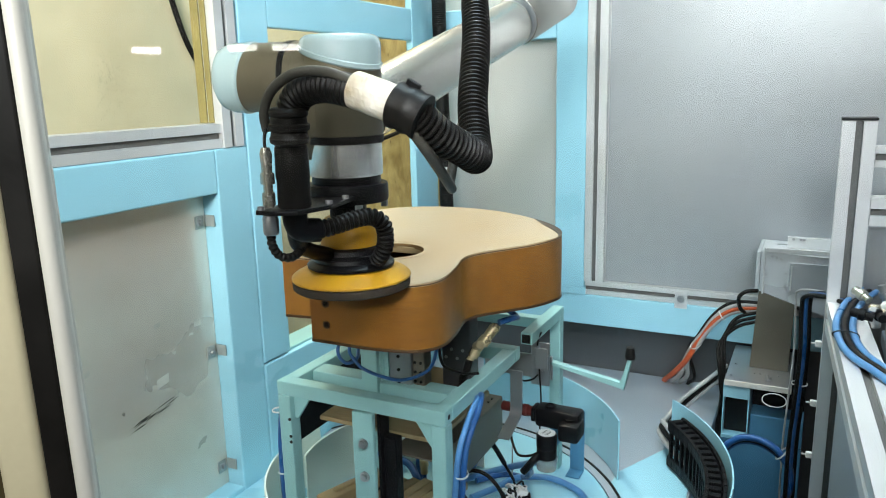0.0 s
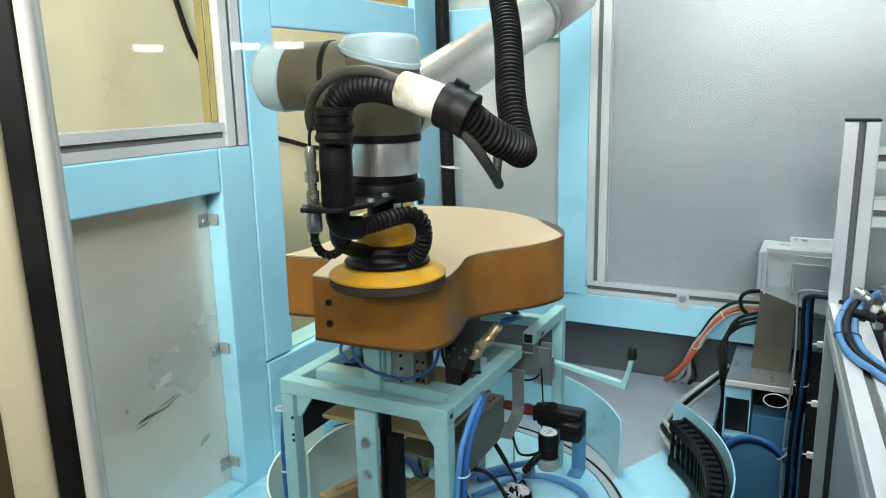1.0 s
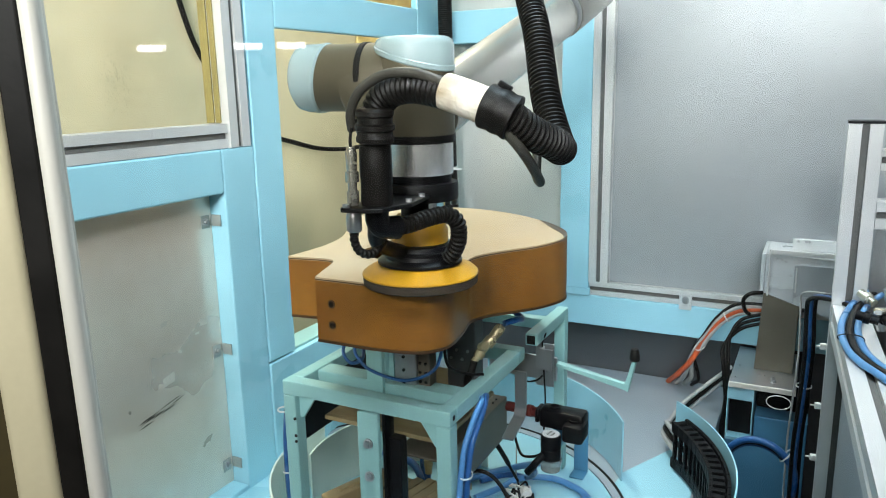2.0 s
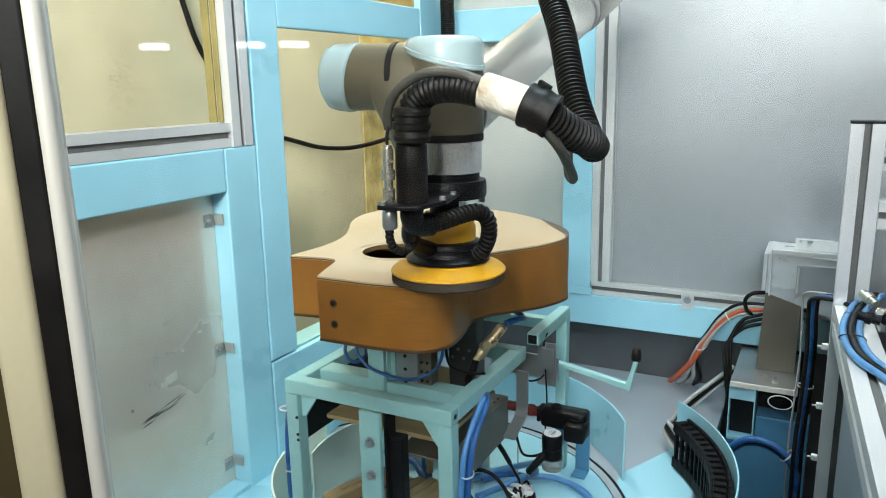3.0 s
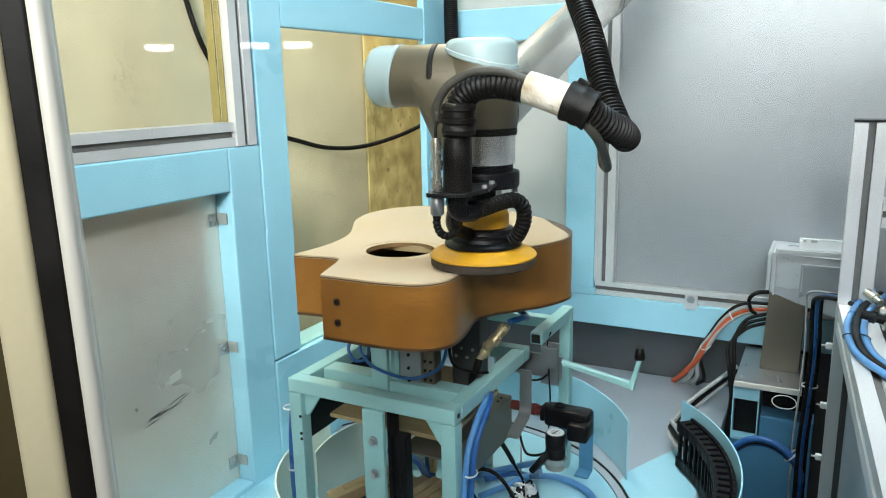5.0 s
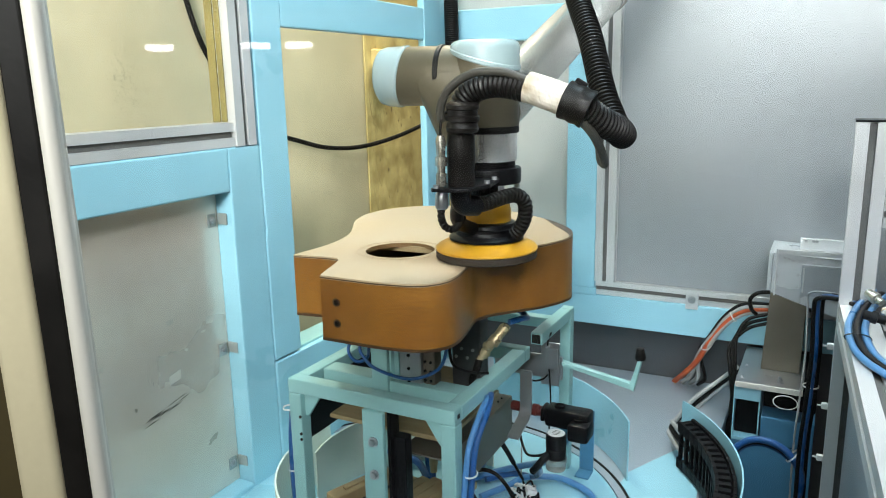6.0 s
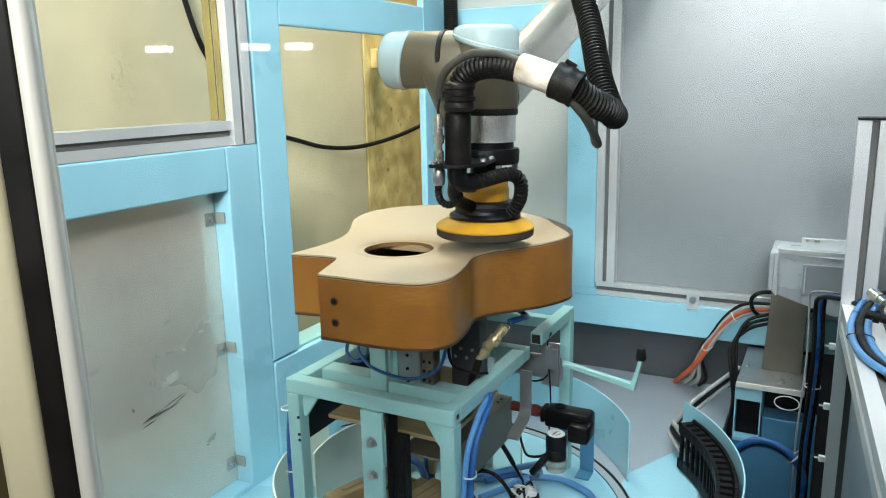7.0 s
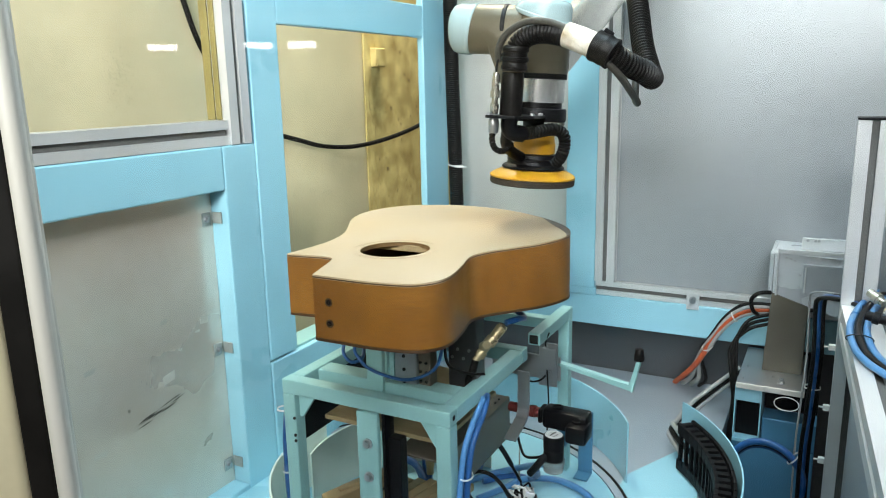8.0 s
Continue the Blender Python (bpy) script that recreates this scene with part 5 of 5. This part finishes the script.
def right_side():
    p = thing("guard_frame", "slotted aluminium guard frame beside the table", "frame", (0.92, -0.45, 0.3))
    o = Vector(p.location)
    profile_bar(Vector((0.9215, -0.45, 0.3)) - o, Vector((0.9215, -0.45, 1.252)) - o, 0.045, (0, -1, 0), p, "post")
    profile_bar(Vector((0.923, -0.474, 0.957)) - o, Vector((0.975, -1.45, 0.957)) - o, 0.045, (0, 0, 1), p, "rail")
    profile_bar(Vector((0.945, -0.45, 1.12)) - o, Vector((1.5, -0.45, 1.12)) - o, 0.04, (0, -1, 0), p, "rail")
    profile_bar(Vector((0.945, -0.45, 1.20)) - o, Vector((1.5, -0.45, 1.20)) - o, 0.03, (0, -1, 0), p, "rail")
    part("post_cap", box(-0.022, 0.025, -0.023, 0.023, 0.9525, 0.956, 0.001), BLACKP, p)
    part("side_panel", box(-0.002, 0.002, -0.95, -0.026, 0.05, 0.634, 0, Matrix.Translation((0.006, 0, 0)) @ pose(0, 0, 0, 0, 0, 3)), PLATE, p, "grey metal side panel")
    part("back_panel", box(0.03, 0.55, 0.024, 0.027, 0.5, 0.79, 0), STEEL, p)
    t = part("side_table", box(0.975, 1.6, -1.45, -0.475, 0.925, 0.945, 0.002), PLATE)
    tagged(t, "light grey metal side table top", "table")
    def console(outline, y0, y1, bev=0.0):
        """A side outline of (x, z) drawn out from y0 to y1."""
        bm = slab(outline, -y1, -y0, bev)
        bm.transform(pose(0, 0, 0, 90))
        return bm
    c = thing("control_box", "stainless steel control box with a sloping pale lid", "box", (0.818, -0.098, 0.7305))
    part("body", console([(-0.041, 0.0), (0.0315, 0.0), (0.0335, 0.142), (-0.033, 0.164)], -0.03, 0.1), BROWNST, c, "dull brushed steel body")
    part("side_strip", box(-0.041, -0.0335, -0.032, 0.1, 0.165, 0.246, 0.001), LIDP, c, "pale folded side sheet")
    part("lid", console([(-0.033, 0.1645), (0.034, 0.1425), (0.13, 0.112), (0.13, 0.24), (-0.033, 0.246)], -0.028, 0.1), LIDP, c, "light grey lid")
    part("lid_rim", box(-0.024, 0.132, -0.036, -0.0285, 0.2465, 0.256, 0.001), ALU, c)
    part("lid_rim", box(-0.028, -0.0245, -0.034, -0.0285, 0.16, 0.256, 0.0008), ALU, c)
    part("window", box(0.02, 0.11, -0.0325, -0.0285, 0.165, 0.228, 0.001), FROST, c, "recessed grey window")
    part("window_edge", box(0.0225, 0.0255, -0.0355, -0.0327, 0.172, 0.222, 0.0008), ALU, c, "bright bent edge")
    for x, z in ((-0.012, 0.238), (-0.004, 0.236), (0.004, 0.233), (-0.022, 0.2), (-0.022, 0.178), (0.014, 0.205), (0.014, 0.18)):
        part("screw", rod((x, -0.0285, z), (x, -0.031, z), 0.0026, 8), STEEL, c)
    part("top_strip", box(0.012, 0.13, 0.02, 0.03, 0.2465, 0.27, 0.001), CLEAR, c)
    for x in (0.022, 0.036, 0.042):
        part("screw", rod((x, 0.02, 0.266), (x, 0.017, 0.266), 0.003, 8), STEEL, c)
    s = thing("box_shelf", "steel shelf plate carrying the control box", "shelf", (0.80, -0.1, 0.7015))
    part("plate", box(-0.062, 0.06, -0.115, 0.1, 0.023, 0.0285, 0.001), STEEL, s)
    part("lip", box(-0.062, 0.06, -0.1185, -0.1155, 0.0175, 0.0288, 0.0008), GALV, s)
    for x, y, r in ((0.016, -0.07, 0.006), (0.018, -0.088, 0.007), (0.0, -0.06, 0.0025), (-0.01, -0.062, 0.0025), (0.034, -0.06, 0.0025), (-0.05, -0.02, 0.003), (-0.052, -0.09, 0.003)):
        part("screw", join(rod((x, y, 0.0285), (x, y, 0.0285 + r * 0.3), r, 12), rod((x, y, 0.0285 + r * 0.3), (x, y, 0.0285 + r), r * 0.6, 6)), STEEL, s)
    b = thing("cable_duct", "pale blue square steel duct with an open end", "duct", (0.766, -0.12, 0.6275))
    part("wall", box(-0.03, 0.02, -0.085, 0.16, 0.061, 0.0905, 0.0005), BLUE, b)
    part("wall", box(-0.03, -0.0275, -0.085, 0.16, -0.02, 0.0605, 0.0005), BLUE, b)
    part("wall", box(0.0172, 0.02, -0.085, 0.16, -0.02, 0.0605, 0.0005), BLUE, b)
    part("wall", box(-0.03, 0.02, -0.085, 0.16, -0.0275, -0.0205, 0.0005), BLUE, b)
    # black sheet near the mouth stands for the shade inside the duct
    part("lining", box(-0.027, 0.0168, -0.06, -0.055, -0.02, 0.0605, 0), BLACKM, b, "black sheet standing for the duct's shaded inside")
    # cabinet's blue is darkened for the shade it stands in
    d = part("base_cabinet", join(box(0.735, 0.885, -0.2, 0.05, 0.1, 0.5995, 0.002), box(0.7885, 0.885, -0.2, 0.05, 0.6, 0.658, 0.002)), SHADEBLUE)
    tagged(d, "blue enamelled base cabinet below the duct, shade in its colour", "cabinet")
    # black block stands for the shade in the recess below the shelf
    e = part("recess_shade_block", box(0.7885, 0.885, -0.15, 0.05, 0.6585, 0.718, 0.001), BLACKM)
    tagged(e, "black block standing for the shaded recess under the shelf", "plate")


def right_clutter():
    g = "cables from the control box"
    specs = [("orange", ORANGE, 0.006, 0.0), ("grey", GREYC, 0.0055, 0.008), ("grey", GREYC, 0.005, -0.007), ("black", BLACK, 0.004, 0.015)]
    for k, (nm, mt, r, dz) in enumerate(specs):
        tube_thing("loom_cable", nm + " cable drooping from the control box to the table", [(0.79, -0.09, 0.85 + dz * 0.6), (0.735, -0.1, 0.842 + dz), (0.698, -0.1, 0.81 + dz), (0.668, -0.09, 0.757 + dz), (0.643, -0.07 + 0.01 * k, 0.705 + dz), (0.608 + 0.016 * k, -0.02, 0.65), (0.583 + 0.018 * k, 0.03, 0.612), (0.575 + 0.018 * k, 0.045, 0.598)], r, mt, "cable", g, ties=(((0.664, -0.088, 0.75), (0.03, 0.03, -0.06), 0.012), ((0.715, -0.1, 0.828), (1, 0, 0.6), 0.012)) if k == 1 else ())
    tube_thing("loom_cable", "black cable looped out of the control box", [(0.785, -0.165, 0.905), (0.765, -0.175, 0.904), (0.752, -0.175, 0.89), (0.754, -0.16, 0.865), (0.762, -0.14, 0.85)], 0.004, BLACK, "cable", g)
    for k in range(3):
        tube_thing("loom_cable", "black cable dropping behind the steel shelf", [(0.785, -0.1, 0.842 - 0.01 * k), (0.745, -0.115, 0.828 - 0.01 * k), (0.727 - 0.006 * k, -0.13, 0.79 - 0.01 * k), (0.73 - 0.005 * k, -0.15, 0.73), (0.728, -0.15, 0.67), (0.724 + 0.004 * k, -0.13, 0.62)], 0.0036, BLACK, "cable", g)
    h = "hoses beside the guard post"
    for k, (nm, mt, r) in enumerate((("black", BLACK, 0.0036), ("dark blue", BLUET, 0.0034), ("black", BLACK, 0.0036), ("grey", GREYC, 0.0018))):
        x = 0.866 + 0.006 * (k % 3) - 0.01 * (k == 3)
        y = -0.36 + 0.012 * k
        tube_thing("riser_hose", nm + " hose dropping beside the guard post", [(0.93, -0.5 + 0.01 * k, 0.985), (0.90, -0.44 + 0.01 * k, 0.978), (x + 0.004, y - 0.02, 0.96), (x, y, 0.93), (x + 0.003, y, 0.85), (x, y, 0.75), (x - 0.003, y + 0.004, 0.66), (x, y, 0.45)], r, mt, "hose", h, ties=(((x, y + 0.01, 0.79), (0, 0, 1), 0.0125),) if k == 1 else ())
    c = "hose coil by the duct"
    for k in range(3):
        q = 0.006 * k
        tube_thing("coil_hose", ("black" if k == 1 else "blue") + " hose coiled in front of the blue cabinet", [(0.74, -0.33 + q, 0.56), (0.75, -0.335 + q, 0.63 - q), (0.775, -0.34 + q, 0.665 - q), (0.81, -0.345 + q, 0.675 - q), (0.845, -0.35 + q, 0.662 - q), (0.868, -0.35 + q, 0.625), (0.868, -0.35 + q, 0.58), (0.85, -0.345 + q, 0.53)], 0.0062, BLACK if k == 1 else BLUET, "hose", c, ties=(((0.853, -0.345, 0.655), (0.6, 0, -0.5), 0.014),) if k == 0 else ())
    w = thing("wire_loop", "thin white wire loop tied to the hoses", "wire", (0.834, -0.34, 0.752))
    smooth(part("wire", hose([(0.02 * math.cos(a * 0.5), 0.004 * math.sin(a * 0.5), 0.011 * math.sin(a * 0.5)) for a in range(14)], 0.0009, 0.003, 8), WHITEP, w), 60)
    t = "hoses lying on the guard rail"
    for k in range(3):
        d = 0.01 * k
        tube_thing("rail_hose", ("black" if k == 1 else "light blue") + " air hose curled on the rail", [(1.06, -0.36 - d, 1.0), (0.985 + d, -0.385, 0.995), (0.95 + d, -0.42, 0.99), (0.924 + d, -0.491, 0.985), (0.91 + d, -0.599, 0.9845), (0.914 + d, -0.684, 0.9845), (0.926 + d, -0.735, 0.985), (0.948 + d, -0.78, 0.985), (1.0 + d, -0.87, 0.98), (1.1, -0.98, 0.965)], 0.0046, BLACK if k == 1 else LBLUET, "hose", t)
    b = thing("hose_strap", "black cable tie round the hoses on the rail", "strap", (0.9205, -0.65, 0.985))
    part("strap", lathe([(0.0155, -0.002), (0.0165, -0.002), (0.0165, 0.002), (0.0155, 0.002), (0.0155, -0.002)], 20, pose(0, 0, 0, 90) @ Matrix.Diagonal((1, 0.36, 1, 1))), BLACKP, b)
    m = thing("valve_cluster", "cluster of small nickel and white air fittings", "fittings", (0.975, -0.56, 0.946))
    rnd = random.Random(11)
    for k in range(14):
        a = Vector((rnd.uniform(-0.028, 0.03), rnd.uniform(-0.06, 0.07), rnd.uniform(0.036, 0.06)))
        d = Vector((rnd.uniform(-1, 1), rnd.uniform(-1, 1), rnd.uniform(-0.2, 0.5))).normalized()
        smooth(part("fitting", lathe([(0.006, 0), (0.006, 0.01), (0.0085, 0.0105), (0.0085, 0.018), (0.0065, 0.0185), (0.0065, 0.028)], 12, along(a, a + d)), (STEEL, WHITEP, NICKEL, BLACKP)[k % 4], m))
    part("manifold", box(0.002, 0.065, -0.06, 0.06, 0.0, 0.04, 0.003), ALU, m)
    for z in (0.905, 0.805, 0.715):
        k = thing("cable_clip", "white plastic cable clip on the guard post", "clip", (0.895, -0.455, z))
        part("clip", join(box(-0.006, 0.0035, -0.004, 0.004, -0.005, 0.005, 0.0015), box(-0.012, -0.006, -0.0012, 0.0012, -0.0012, 0.0012, 0.0004)), WHITEP, k)


room()
cell_left()
cell_back()
table()
outside()
guitar()
stand()
fixture()
rear_bracket()
regulator()
deck_tubes()
chain_guard()
ROBOT_ARM, WRIST, FOREARM = robot()
SANDER, TAIL = sander()
near_door()
right_side()
right_clutter()
corner_hose()
motions()
